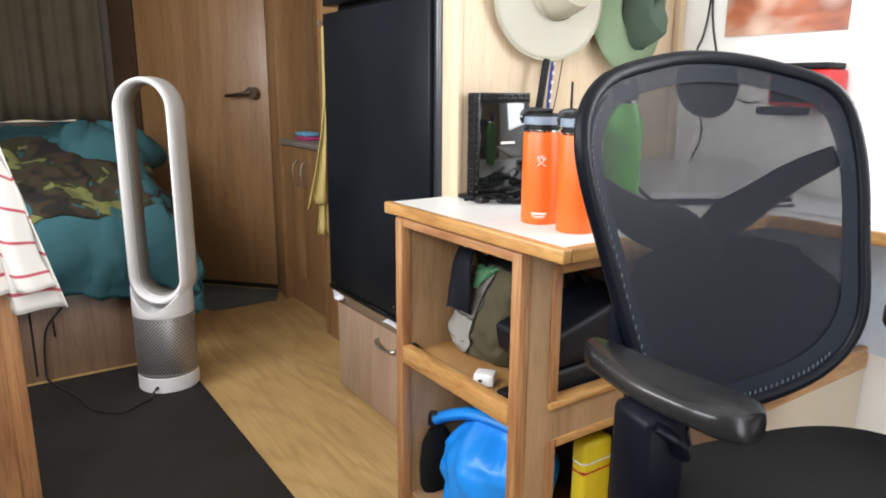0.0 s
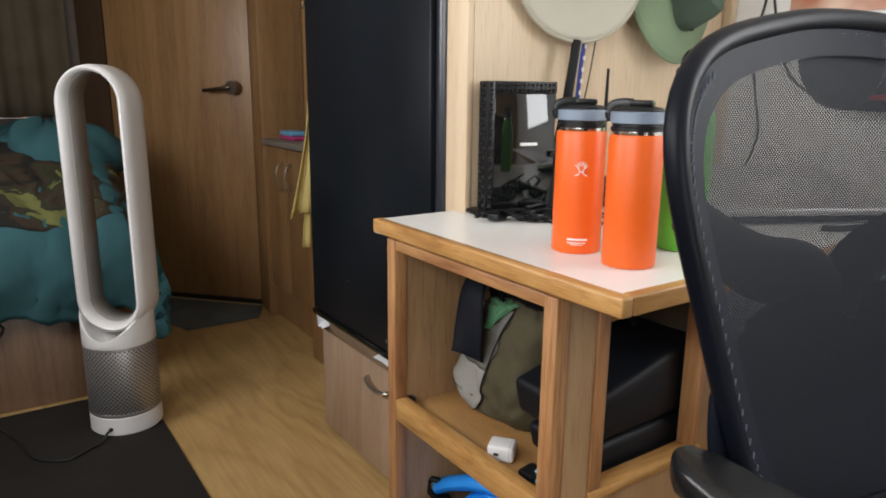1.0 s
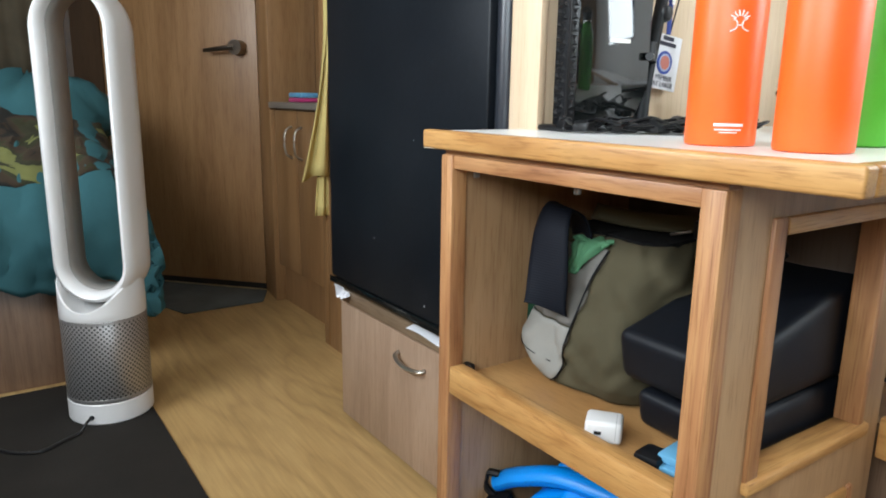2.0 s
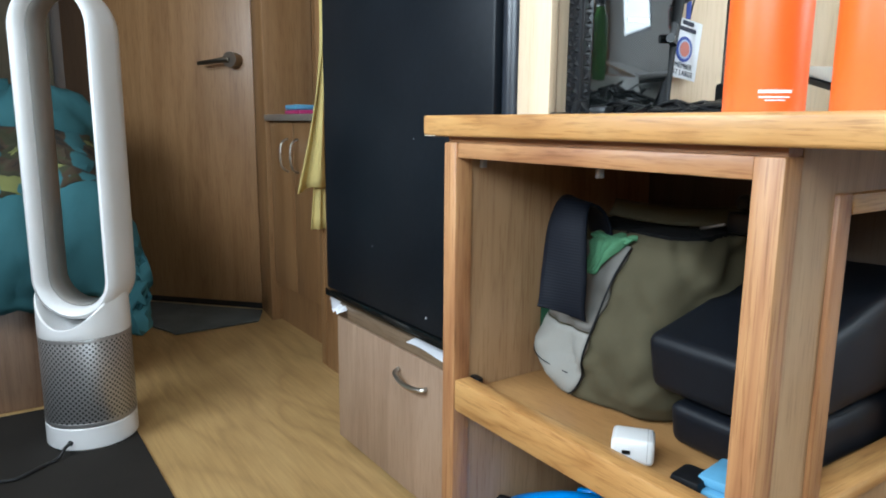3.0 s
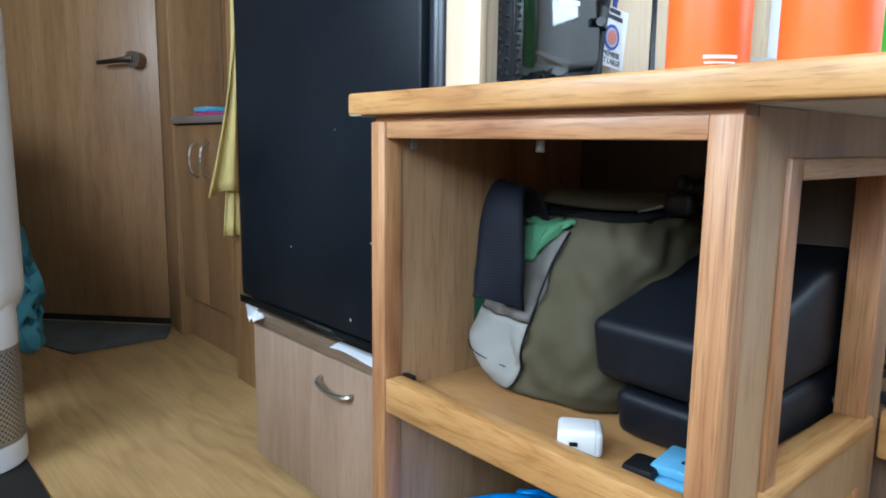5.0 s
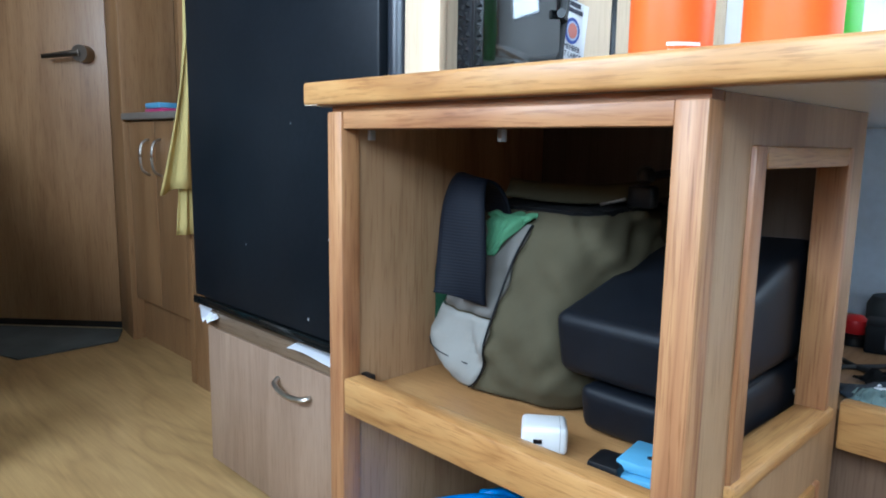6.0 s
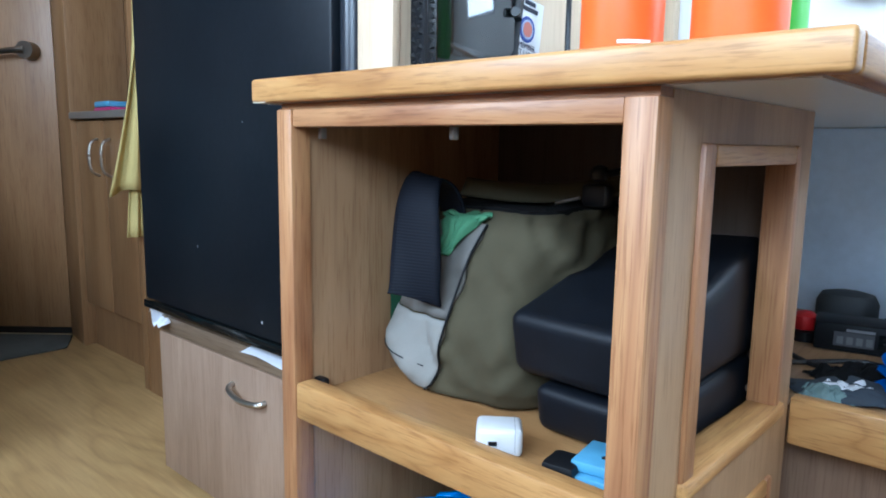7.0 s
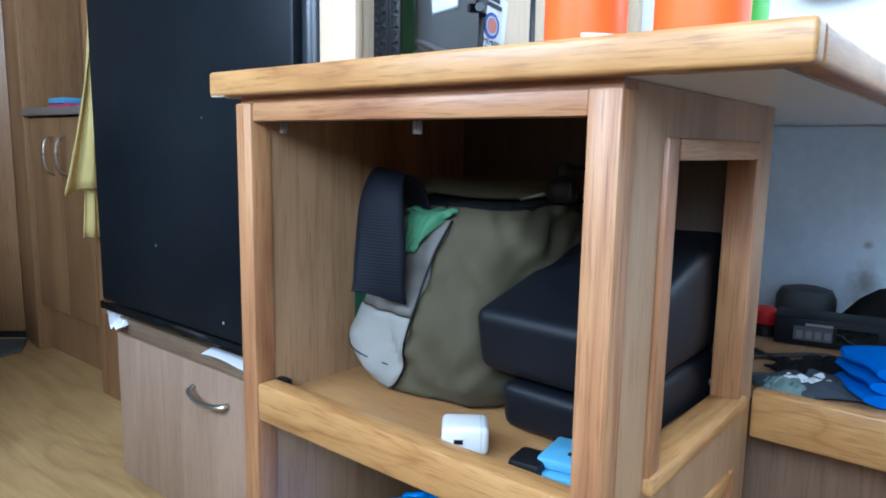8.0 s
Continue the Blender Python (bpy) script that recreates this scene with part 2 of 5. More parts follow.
grey_wall = stained("pale_wall_lining", (0.70, 0.79, 0.92), (0.20, 0.165, 0.135), ((1.055, 0.45, 0.11, 0.06), (1.054, 0.515, 0.022, 0.02), (1.00, 0.40, 0.08, 0.09)))
dark_wall = wood("dark_wall_veneer", (0.036, 0.019, 0.010), (0.052, 0.029, 0.015), (0.07, 0.041, 0.022), "z")
ceil_mat = plain("ceiling_board", (0.78, 0.77, 0.74), 0.7, 0, 0.04, 12)
black_pl = plain("black_plastic", (0.007, 0.007, 0.008), 0.36, 0, 0.2, 80, spec=0.35)
black_mt = plain("matt_black_plastic", (0.006, 0.0065, 0.008), 0.5, 0, 0.2, 80, spec=0.2)
gloss_black = plain("gloss_black", (0.006, 0.007, 0.007), 0.06, 0, 0.2, 20, spec=0.8)
chair_black = plain("blue_black_nylon", (0.0038, 0.0049, 0.0085), 0.42, 0, 0.2, 80, 0.1, spec=0.15)
# blue-black that stands for the under-desk shade behind the chair's net
shell_black = plain("shade_blue_black_shell", (0.0042, 0.0056, 0.0100), 0.62, 0, 0.25, 60, 0.1, spec=0.06)
leather = plain("black_leatherette", (0.0045, 0.0058, 0.0090), 0.52, 0, 0.35, 420, 0.22, spec=0.28)


def worn_mat():
    m, nt, b = mat("worn_polyurethane")
    n = noise_node(nt, 4.5, 2, (1, 0.7, 1), 0.45, 0.2)
    g = noise_node(nt, 160, 3)
    c = ramp(nt, n, [(0.44, (0.005, 0.0056, 0.0075)), (0.80, (0.034, 0.033, 0.031))])
    c = mixc(nt, c, ramp(nt, g, [(0.3, (0.6, 0.6, 0.6)), (0.7, (1, 1, 1))]), 0.5, "MULTIPLY")
    nt.links.new(c, b.inputs["Base Color"])
    b.inputs["Roughness"].default_value = 0.25
    b.inputs["Specular IOR Level"].default_value = 0.36
    bump(nt, b, g, 0.08, 0.001)
    return m


worn_pad = worn_mat()
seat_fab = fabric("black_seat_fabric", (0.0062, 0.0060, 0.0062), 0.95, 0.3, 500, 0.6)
net = mesh_mat("black_netting", (0.012, 0.014, 0.020), 0.0027, 0.44)
net_dense = mesh_mat("dense_black_netting", (0.011, 0.014, 0.022), 0.0027, 0.22)
white_pl = plain("white_gloss_plastic", (0.72, 0.71, 0.70), 0.3, 0, 0.03, 20)
grey_pl = plain("warm_grey_plastic", (0.24, 0.225, 0.205), 0.3, 0, 0.08, 30)
perf = perforated("perforated_steel", (0.46, 0.45, 0.44), 0.0084)
steel_grey = plain("satin_grey_metal", (0.36, 0.35, 0.34), 0.4, 0.7, 0.05, 60)
steel = plain("brushed_nickel", (0.52, 0.49, 0.44), 0.32, 1.0, 0.1, 90)
dark_nickel = plain("antique_nickel", (0.20, 0.17, 0.14), 0.3, 1.0, 0.1, 90)
orange = plain("orange_powder_coat", (0.80, 0.12, 0.012), 0.42, 0, 0.05, 400, 0.08)
green_pc = plain("green_powder_coat", (0.10, 0.46, 0.035), 0.4, 0, 0.05, 400, 0.08)
cap_grey = plain("blue_grey_cap_band", (0.20, 0.25, 0.32), 0.45, 0, 0.05, 60)
steel_b = plain("polished_steel", (0.6, 0.6, 0.6), 0.15, 1.0, 0.05, 60)
white_ink = plain("white_print", (0.78, 0.76, 0.74), 0.6, 0, 0.02, 60)
olive = fabric("olive_canvas", (0.074, 0.063, 0.036), 0.85, 0.14, 900, 0.4, 7)
pocket = fabric("pale_grey_canvas", (0.26, 0.25, 0.225), 0.85, 0.1, 900, 0.35, 12)
taupe = fabric("taupe_canvas", (0.15, 0.14, 0.125), 0.85, 0.1, 900, 0.35, 12)
bag_green = fabric("green_lining", (0.10, 0.25, 0.13), 0.8, 0.2, 600, 0.3, 20)
dark_green = fabric("dark_green_flap", (0.014, 0.06, 0.03), 0.85, 0.2, 600, 0.3, 20)


def webbing():
    m, nt, b = mat("navy_webbing")
    tc = nt.nodes.new("ShaderNodeTexCoord")
    w = nt.nodes.new("ShaderNodeTexWave")
    w.bands_direction = "Z"
    w.inputs["Scale"].default_value = 95
    w.inputs["Distortion"].default_value = 0.4
    nt.links.new(tc.outputs["Object"], w.inputs[0])
    c = ramp(nt, w.outputs["Fac"], [(0.2, (0.0018, 0.0026, 0.0058)), (0.8, (0.0036, 0.0052, 0.0105))])
    nt.links.new(c, b.inputs["Base Color"])
    b.inputs["Roughness"].default_value = 0.7
    b.inputs["Specular IOR Level"].default_value = 0.2
    bump(nt, b, w.outputs["Fac"], 0.22, 0.001)
    return m


navy = webbing()
blue_dry = plain("blue_coated_nylon", (0.004, 0.26, 0.80), 0.38, 0, 0.15, 10, 0.1)
blue_cloth = fabric("royal_blue_fleece", (0.014, 0.145, 0.60), 0.9, 0.2, 500, 0.4)
yellow_pl = plain("yellow_pack", (0.72, 0.55, 0.02), 0.4, 0, 0.06, 20)
red_pl = plain("red_plastic", (0.50, 0.012, 0.015), 0.35, 0, 0.1, 40)
pale_blue = plain("pale_blue_card", (0.13, 0.36, 0.56), 0.45, 0, 0.12, 60)
towel_y = fabric("yellow_tea_towel", (0.60, 0.49, 0.19), 0.95, 0.12, 400, 0.5, 8)
cable_m = plain("cable_black", (0.01, 0.01, 0.011), 0.45, 0, 0.1, 80)
silver = plain("silver_aluminium", (0.62, 0.62, 0.62), 0.35, 0.6, 0.03, 60)
hat_beige = fabric("beige_hat_cotton", (0.42, 0.385, 0.30), 0.9, 0.07, 700, 0.3, 10)
hat_white = fabric("pale_hat_brim", (0.50, 0.475, 0.40), 0.9, 0.05, 700, 0.3, 10)
hat_green = fabric("sage_hat_cotton", (0.19, 0.26, 0.16), 0.9, 0.1, 700, 0.3, 10)
hat_dgreen = fabric("dark_sage_band", (0.07, 0.10, 0.075), 0.9, 0.1, 700, 0.3, 10)
stone_grey = plain("grey_laminate", (0.20, 0.175, 0.15), 0.4, 0, 0.15, 60)
paper = plain("white_paper", (0.75, 0.75, 0.78), 0.8, 0, 0.05, 30)
# near-black that stands for shade in gaps; also colours a plinth and a joint
dark_gap = plain("dark_gap_shade", (0.012, 0.010, 0.009), 0.9, 0, 0.2, 20)


# ---- builders ----
def thing(name, at, label, category, group="", rz=0.0):
    ob = new(name)
    ob.empty_display_size = 0.05
    ob.matrix_basis = pose(*at, 0, 0, rz)
    return tagged(ob, label, category, group)


LOCAL = [False]


def mesh_ob(name, bm, material, smooth=35):
    bmesh.ops.recalc_face_normals(bm, faces=bm.faces)
    me = bpy.data.meshes.new(name)
    bm.to_mesh(me)
    bm.free()
    for m in (material if isinstance(material, (list, tuple)) else [material]):
        me.materials.append(m)
    if smooth:
        me.polygons.foreach_set("use_smooth", [True] * len(me.polygons))
        me.set_sharp_from_angle(angle=radians(smooth))
    return new(name, me)


def part(name, bm, material, parent, label="", smooth=35):
    """One mesh as a part of a thing or of a part; built in world metres unless LOCAL is on."""
    ob = mesh_ob(name, bm, material, smooth)
    ob.parent = parent
    if parent.type == "EMPTY" and not LOCAL[0]:
        ob.matrix_parent_inverse = parent.matrix_basis.inverted()
    return tagged(ob, label)


def setting(name, bm, material, label, smooth=35):
    return tagged(mesh_ob(name, bm, material, smooth), label, name.split("_")[0], kind="structure")


def box(x0, x1, y0, y1, z0, z1, bevel=0.0, bm=None, seg=2):
    own = bm is None
    b = bmesh.new() if bevel or own else bm
    vs = bmesh.ops.create_cube(b, size=1.0)["verts"]
    for v in vs:
        v.co = Vector((x0 + (v.co.x + 0.5) * (x1 - x0), y0 + (v.co.y + 0.5) * (y1 - y0), z0 + (v.co.z + 0.5) * (z1 - z0)))
    if bevel:
        bmesh.ops.bevel(b, geom=list(b.edges), offset=bevel, segments=seg, affect="EDGES", profile=0.5)
        if not own:
            join(bm, b)
            return bm
    return b


def join(bm, other):
    me = bpy.data.meshes.new("joint")
    other.to_mesh(me)
    other.free()
    bm.from_mesh(me)
    bpy.data.meshes.remove(me)
    return bm


def prism(poly, z0, z1, bevel=0.0, seg=2):
    bm = bmesh.new()
    lo = [bm.verts.new((x, y, z0)) for x, y in poly]
    hi = [bm.verts.new((x, y, z1)) for x, y in poly]
    n = len(poly)
    bm.faces.new(lo[::-1])
    bm.faces.new(hi)
    for i in range(n):
        bm.faces.new((lo[i], lo[(i + 1) % n], hi[(i + 1) % n], hi[i]))
    if bevel:
        bmesh.ops.recalc_face_normals(bm, faces=bm.faces)
        bmesh.ops.bevel(bm, geom=list(bm.edges), offset=bevel, segments=seg, affect="EDGES", profile=0.5)
    return bm


def loft(rings, caps=True, closed=True, bm=None):
    bm = bm or bmesh.new()
    vr = [[bm.verts.new(p) for p in r] for r in rings]
    n = len(rings[0])
    for a, b in zip(vr, vr[1:]):
        for i in range(n if closed else n - 1):
            bm.faces.new((a[i], a[(i + 1) % n], b[(i + 1) % n], b[i]))
    if caps and closed:
        bm.faces.new(vr[0][::-1])
        bm.faces.new(vr[-1])
    return bm


def lathe(profile, at=(0, 0, 0), seg=40, caps=True):
    return loft([[(at[0] + r * math.cos(2 * math.pi * i / seg), at[1] + r * math.sin(2 * math.pi * i / seg), at[2] + z) for i in range(seg)] for r, z in profile], caps)


def spline(pts, per=6, closed=False):
    pts = [Vector(p) for p in pts]
    n = len(pts)
    out = []
    for i in range(n if closed else n - 1):
        p = [pts[(i + k) % n] if closed else pts[min(max(i + k, 0), n - 1)] for k in (-1, 0, 1, 2)]
        for j in range(per):
            t = j / per
            out.append(0.5 * (2 * p[1] + (p[2] - p[0]) * t + (2 * p[0] - 5 * p[1] + 4 * p[2] - p[3]) * t * t + (3 * p[1] - p[0] - 3 * p[2] + p[3]) * t ** 3))
    if not closed:
        out.append(pts[-1])
    return out


def tube(pts, r, per=6, seg=10, closed=False, flat=1.0, up=(0, 0, 1), bm=None):
    """A bar along a smooth line; flat squeezes it along the third direction."""
    line = spline(pts, per, closed)
    n = len(line)
    rings = []
    for i, p in enumerate(line):
        d = (line[(i + 1) % n] - line[i - 1]) if closed else (line[min(i + 1, n - 1)] - line[max(i - 1, 0)])
        d.normalize()
        s = d.cross(Vector(up))
        if s.length < 1e-4:
            s = d.cross(Vector((1, 0, 0)))
        s.normalize()
        u = s.cross(d)
        rr = r(i / max(1, n - 1)) if callable(r) else r
        rings.append([p + s * rr * math.cos(2 * math.pi * k / seg) + u * rr * flat * math.sin(2 * math.pi * k / seg) for k in range(seg)])
    if closed:
        rings.append(rings[0])
        bm = loft(rings, False, bm=bm)
        bmesh.ops.remove_doubles(bm, verts=bm.verts, dist=1e-6)
        return bm
    return loft(rings, True, bm=bm)


def grid(nu, nv, fn, bm=None):
    """A sheet: fn(u, v), both from 0 to 1, gives the place."""
    bm = bm or bmesh.new()
    vs = [[bm.verts.new(fn(i / nu, j / nv)) for j in range(nv + 1)] for i in range(nu + 1)]
    for i in range(nu):
        for j in range(nv):
            bm.faces.new((vs[i][j], vs[i + 1][j], vs[i + 1][j + 1], vs[i][j + 1]))
    return bm


def thicken(ob, t, offset=-1.0):
    md = ob.modifiers.new("thickness", "SOLIDIFY")
    md.thickness, md.offset = t, offset
    return ob


def smooth01(x):
    x = max(0.0, min(1.0, x))
    return x * x * (3 - 2 * x)


# ---- the shell of the caravan ----
X0, X1, Y0, Y1, ZC = -0.45, 1.79, -1.15, 4.00, 2.02
setting("floor", box(X0, X1, Y0, Y1, -0.06, 0.0), floor_mat, "honey-coloured wood-look vinyl floor")
setting("ceiling", box(X0 - 0.05, X1 + 0.05, Y0 - 0.05, Y1 + 0.05, ZC, ZC + 0.05), ceil_mat, "plain white ceiling boards")


def wall_with_hole(axis, at, thick, a0, a1, h0, h1, hole):
    """A wall across x or y, with one opening through it."""
    bm = bmesh.new()
    u0, u1, v0, v1 = hole
    for a, b, c, d in ((a0, u0, h0, h1), (u1, a1, h0, h1), (u0, u1, h0, v0), (u0, u1, v1, h1)):
        if axis == "x":
            box(at, at + thick, a, b, c, d, bm=bm)
        else:
            box(a, b, at, at + thick, c, d, bm=bm)
    return bm


setting("wall_east", wall_with_hole("x", X1, 0.05, Y0, Y1, 0, ZC, (-0.10, 0.70, 0.98, 1.58)), white_wall, "white wallboard side wall of a caravan")
# west and south walls are out of view; brown veneer chosen to cut bounce
setting("wall_west", join(wall_with_hole("x", X0 - 0.05, 0.05, Y0, 1.5, 0, ZC, (-0.1, 1.2, 1.02, 1.66)), wall_with_hole("x", X0 - 0.05, 0.05, 1.5, Y1, 0, ZC, (1.55, 2.35, 1.04, 1.64))), door_wood, "unseen side wall, brown to cut bounced light, with window openings")
setting("wall_south", wall_with_hole("y", Y0 - 0.05, 0.05, X0, X1, 0, ZC, (0.30, 0.94, 0.10, 1.80)), door_wood, "unseen end wall, brown to cut bounced light, with an added doorway")
setting("wall_north", wall_with_hole("y", Y1, 0.05, X0, X1, 0, ZC, (-0.30, 0.56, 0.816, 1.50)), dark_wall, "dark brown wall panel behind the bed")


def window_frame(name, axis, at, hole):
    u0, u1, v0, v1 = hole
    win = thing(name, ((at, (u0 + u1) / 2, v0) if axis == "x" else ((u0 + u1) / 2, at, v0)), "aluminium frame of an unseen caravan wall opening", "window")
    tagged(win, kind="structure")
    for a, b, c, d in ((u0, u1, v0, v0 + 0.02), (u0, u1, v1 - 0.02, v1), (u0, u0 + 0.02, v0 + 0.02, v1 - 0.02), (u1 - 0.02, u1, v0 + 0.02, v1 - 0.02)):
        bm = box(at - 0.012, at + 0.012, a, b, c, d) if axis == "x" else box(a, b, at - 0.012, at + 0.012, c, d)
        part("window_frame", bm, silver, win)


window_frame("window_1", "x", X1 + 0.025, (-0.10, 0.70, 0.98, 1.58))
window_frame("window_2", "x", X0 - 0.025, (-0.1, 1.2, 1.02, 1.66))
# unseen window added round the kitchen fill lamp
window_frame("added_window_4", "x", X0 - 0.025, (1.55, 2.35, 1.04, 1.64))
# unseen doorway added round the low fill lamp
window_frame("added_doorway_frame", "y", Y0 - 0.025, (0.30, 0.94, 0.10, 1.80))

# washroom: a door set across the corner
DA, DB = Vector((1.299, 3.385, 0)), Vector((0.836, 3.896, 0))
DD = (DB - DA).normalized()
DN = Vector((-DD.y, DD.x, 0))
if DN.y > 0:
    DN = -DN


def on_door(s, n, z):
    p = DA + DD * s + DN * n
    return (p.x, p.y, z)


def door_slab(s0, s1, n0, n1, z0, z1, bevel=0.0):
    return prism([on_door(s, n, 0)[:2] for s, n in ((s0, n0), (s1, n0), (s1, n1), (s0, n1))], z0, z1, bevel)


W = (DB - DA).length
setting("wall_washroom", prism([on_door(W + 0.004, 0, 0)[:2], on_door(W + 0.16, 0, 0)[:2], on_door(W + 0.16, -0.05, 0)[:2], on_door(W + 0.004, -0.05, 0)[:2]], 0, ZC), dark_wall, "dark veneered strip beside the washroom door")
door = thing("door_1", on_door(W / 2, 0, 0.035), "closed brown wood-veneer washroom door with lever handle", "door")
tagged(door, kind="structure")
part("door_leaf", door_slab(0.004, W, -0.03, -0.002, 0.026, 1.93, 0.002), door_wood, door)
hd = part("door_handle", tube([on_door(0.072, 0.0, 0.955), on_door(0.072, 0.045, 0.955)], 0.028, 2, 20), dark_nickel, door, "antique nickel lever handle")
part("lever", tube([on_door(0.072, 0.05, 0.955), on_door(0.10, 0.056, 0.952), on_door(0.15, 0.056, 0.946), on_door(0.195, 0.052, 0.942)], lambda t: 0.0105 - 0.003 * t, 5, 10), dark_nickel, hd)
# strip added below the leaf: the shade of the door gap as colour
setting("trim_threshold", door_slab(0.0, W, -0.07, -0.014, 0.0, 0.0245), dark_gap, "near-black strip standing for the shade under the door")
setting("trim_jamb", prism([(1.299, 3.389), (1.275, 3.217), (1.46, 3.217), (1.46, 3.39)], 0, ZC, 0.003), door_wood, "brown veneered door post")
setting("wall_kitchen_end", box(1.462, X1, 3.217, 3.26, 0, ZC), door_wood, "brown veneered panel above a small counter")

# grey mat in front of the washroom door
mt = thing("door_mat", (1.0, 3.42, 0), "grey mat on the floor before the washroom door", "mat")
part("mat_body", prism([(0.93, 3.22), (1.225, 3.225), (1.29, 3.36), (0.86, 3.83), (0.80, 3.60)], 0.001, 0.007, 0.002), grey_rug, mt)
rug = thing("floor_mat", (0.1, 1.4, 0), "dark charcoal ribbed floor mat", "mat")
part("mat_body", box(X0 + 0.02, 0.664, -0.9, 2.74, 0.001, 0.008, 0.003), rug_mat, rug)

# ---- small counter unit beside the washroom ----
cu = thing("base_cabinet", (1.5, 2.95, 0), "brown veneer base cabinet with two doors", "cabinet")
part("body", box(1.302, X1 - 0.002, 2.70, 3.213, 0.15, 0.732), veneer["z"], cu)
part("plinth", box(1.315, X1 - 0.002, 2.70, 3.213, 0.0, 0.148), door_wood, cu)
for y0, y1, hy in ((2.995, 3.195, 3.035), (2.79, 2.991, 2.948)):
    d = part("door", box(1.285, 1.3, y0, y1, 0.15, 0.728, 0.002), door_wood, cu)
    part("handle", tube([(1.284, hy, 0.565), (1.262, hy, 0.58), (1.256, hy, 0.62), (1.262, hy, 0.66), (1.284, hy, 0.675)], 0.0042, 5, 8), steel, d, "brushed nickel bow handle")
ct = thing("counter_top", (1.5, 2.95, 0.733), "grey laminate counter top on the base cabinet", "counter")
part("top", box(1.268, X1 - 0.002, 2.70, 3.213, 0.734, 0.756, 0.004), stone_grey, ct)
pk = thing("sponge_pack", (1.36, 3.12, 0.756), "blue and pink packet lying on the counter", "packet")
part("blue_pack", box(1.33, 1.40, 3.06, 3.17, 0.772, 0.79, 0.006), pale_blue, pk)
part("pink_pack", box(1.325, 1.405, 3.03, 3.16, 0.757, 0.771, 0.005), plain("pink_film", (0.45, 0.04, 0.16), 0.4), pk)

# ---- fridge housing ----
setting("wall_fridge_side", box(1.236, X1 - 0.002, 2.655, 2.69, 0, ZC, 0.002), door_wood, "brown veneered upright panel beside the fridge")
setting("wall_fridge_back", box(1.236, X1 - 0.002, 2.19, 2.65, 0, ZC), door_wood, "brown veneered filler panel beside the fridge")
fu = thing("fridge_cabinet", (1.3, 1.86, 0), "pale veneer cabinet below the fridge with bow handle", "cabinet")
part("body", box(1.07, X1 - 0.002, 1.58, 2.187, 0.03, 0.345), drawer_wood, fu)
part("rail", box(1.048, 1.069, 1.58, 2.187, 0.301, 0.334, 0.003), door_rail, fu)
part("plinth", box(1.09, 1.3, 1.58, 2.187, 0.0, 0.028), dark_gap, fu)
part("front_panel", box(1.05, 1.069, 1.58, 2.187, 0.012, 0.298, 0.002), drawer_wood, fu)
part("handle", tube([(1.049, 1.914, 0.257), (1.036, 1.908, 0.250), (1.031, 1.868, 0.2425), (1.036, 1.824, 0.2445), (1.049, 1.814, 0.2475)], 0.0048, 6, 8), steel, fu, "brushed nickel bow handle")
sh = thing("paper_sheet", (1.06, 1.8, 0.346), "white folded paper tucked under the fridge", "paper")
part("sheet", grid(10, 3, lambda u, v: (1.026 + 0.11 * v, 1.85 - 0.25 * u, 0.3375 + 0.008 * v + 0.003 * math.sin(9 * u + 2 * v) - 0.006 * (v < 0.2))), paper, sh)
sh2 = thing("paper_scrap", (1.05, 2.15, 0.346), "crumpled white scrap of paper under the fridge", "paper")
part("scrap", grid(8, 6, lambda u, v: (1.028 + 0.05 * v, 2.18 - 0.05 * u, 0.340 + 0.010 * abs(math.sin(8 * u + 5 * v)) - 0.028 * (1 - v) * (u > 0.2))), paper, sh2, smooth=0)

fr = thing("refrigerator", (1.4, 1.88, 0.355), "black caravan fridge with textured laminate door", "refrigerator")
part("body", box(1.075, X1 - 0.002, 1.60, 2.18, 0.36, 1.75), black_mt, fr)
fd = part("door", box(1.024, 1.073, 1.604, 2.184, 0.3685, 1.195, 0.006), fridge_mat, fr)
part("door_edge", tube([(1.046, 1.585, 0.362), (1.046, 1.585, 0.8), (1.046, 1.585, 1.195)], 0.0175, 3, 20), plain("slate_black_trim", (0.02, 0.023, 0.03), 0.3), fd, "rounded blue-black door edge")
part("bottom_trim", box(1.021, 1.075, 1.604, 2.186, 0.352, 0.3675, 0.002), gloss_black, fd)
part("freezer_door", box(1.024, 1.073, 1.604, 2.184, 1.215, 1.74, 0.006), fridge_mat, fr)
setting("wall_fridge_top", box(1.05, X1 - 0.002, 1.58, 2.19, 1.76, ZC), door_wood, "brown veneered panel above the fridge")

# end panel between fridge and desk
setting("wall_desk_end", box(1.05, X1 - 0.002, 1.503, 1.565, 0, ZC), pale_wood, "pale oak veneer end panel behind the desk")
setting("trim_end_post", box(1.034, 1.049, 1.50, 1.566, 0.0, ZC, 0.004), pale_wood, "pale oak edge strip of the end panel")
setting("trim_corner", box(1.765, 1.788, 1.478, 1.502, 0.74, ZC, 0.003), pale_wood, "pale oak corner strip")

# ---- bed ----
bed = thing("bed_base", (0.1, 3.4, 0), "brown veneer bed base with cupboard front", "bed")
part("base", prism([(X0 + 0.01, 2.785), (0.58, 2.775), (0.72, 2.90), (0.72, Y1 - 0.01), (X0 + 0.01, Y1 - 0.01)], 0.0, 0.30, 0.004), bed_wood, bed)
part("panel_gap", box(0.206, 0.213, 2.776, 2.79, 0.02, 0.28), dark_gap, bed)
part("pull", box(0.272, 0.278, 2.770, 2.79, 0.15, 0.215, 0.002), black_pl, bed)


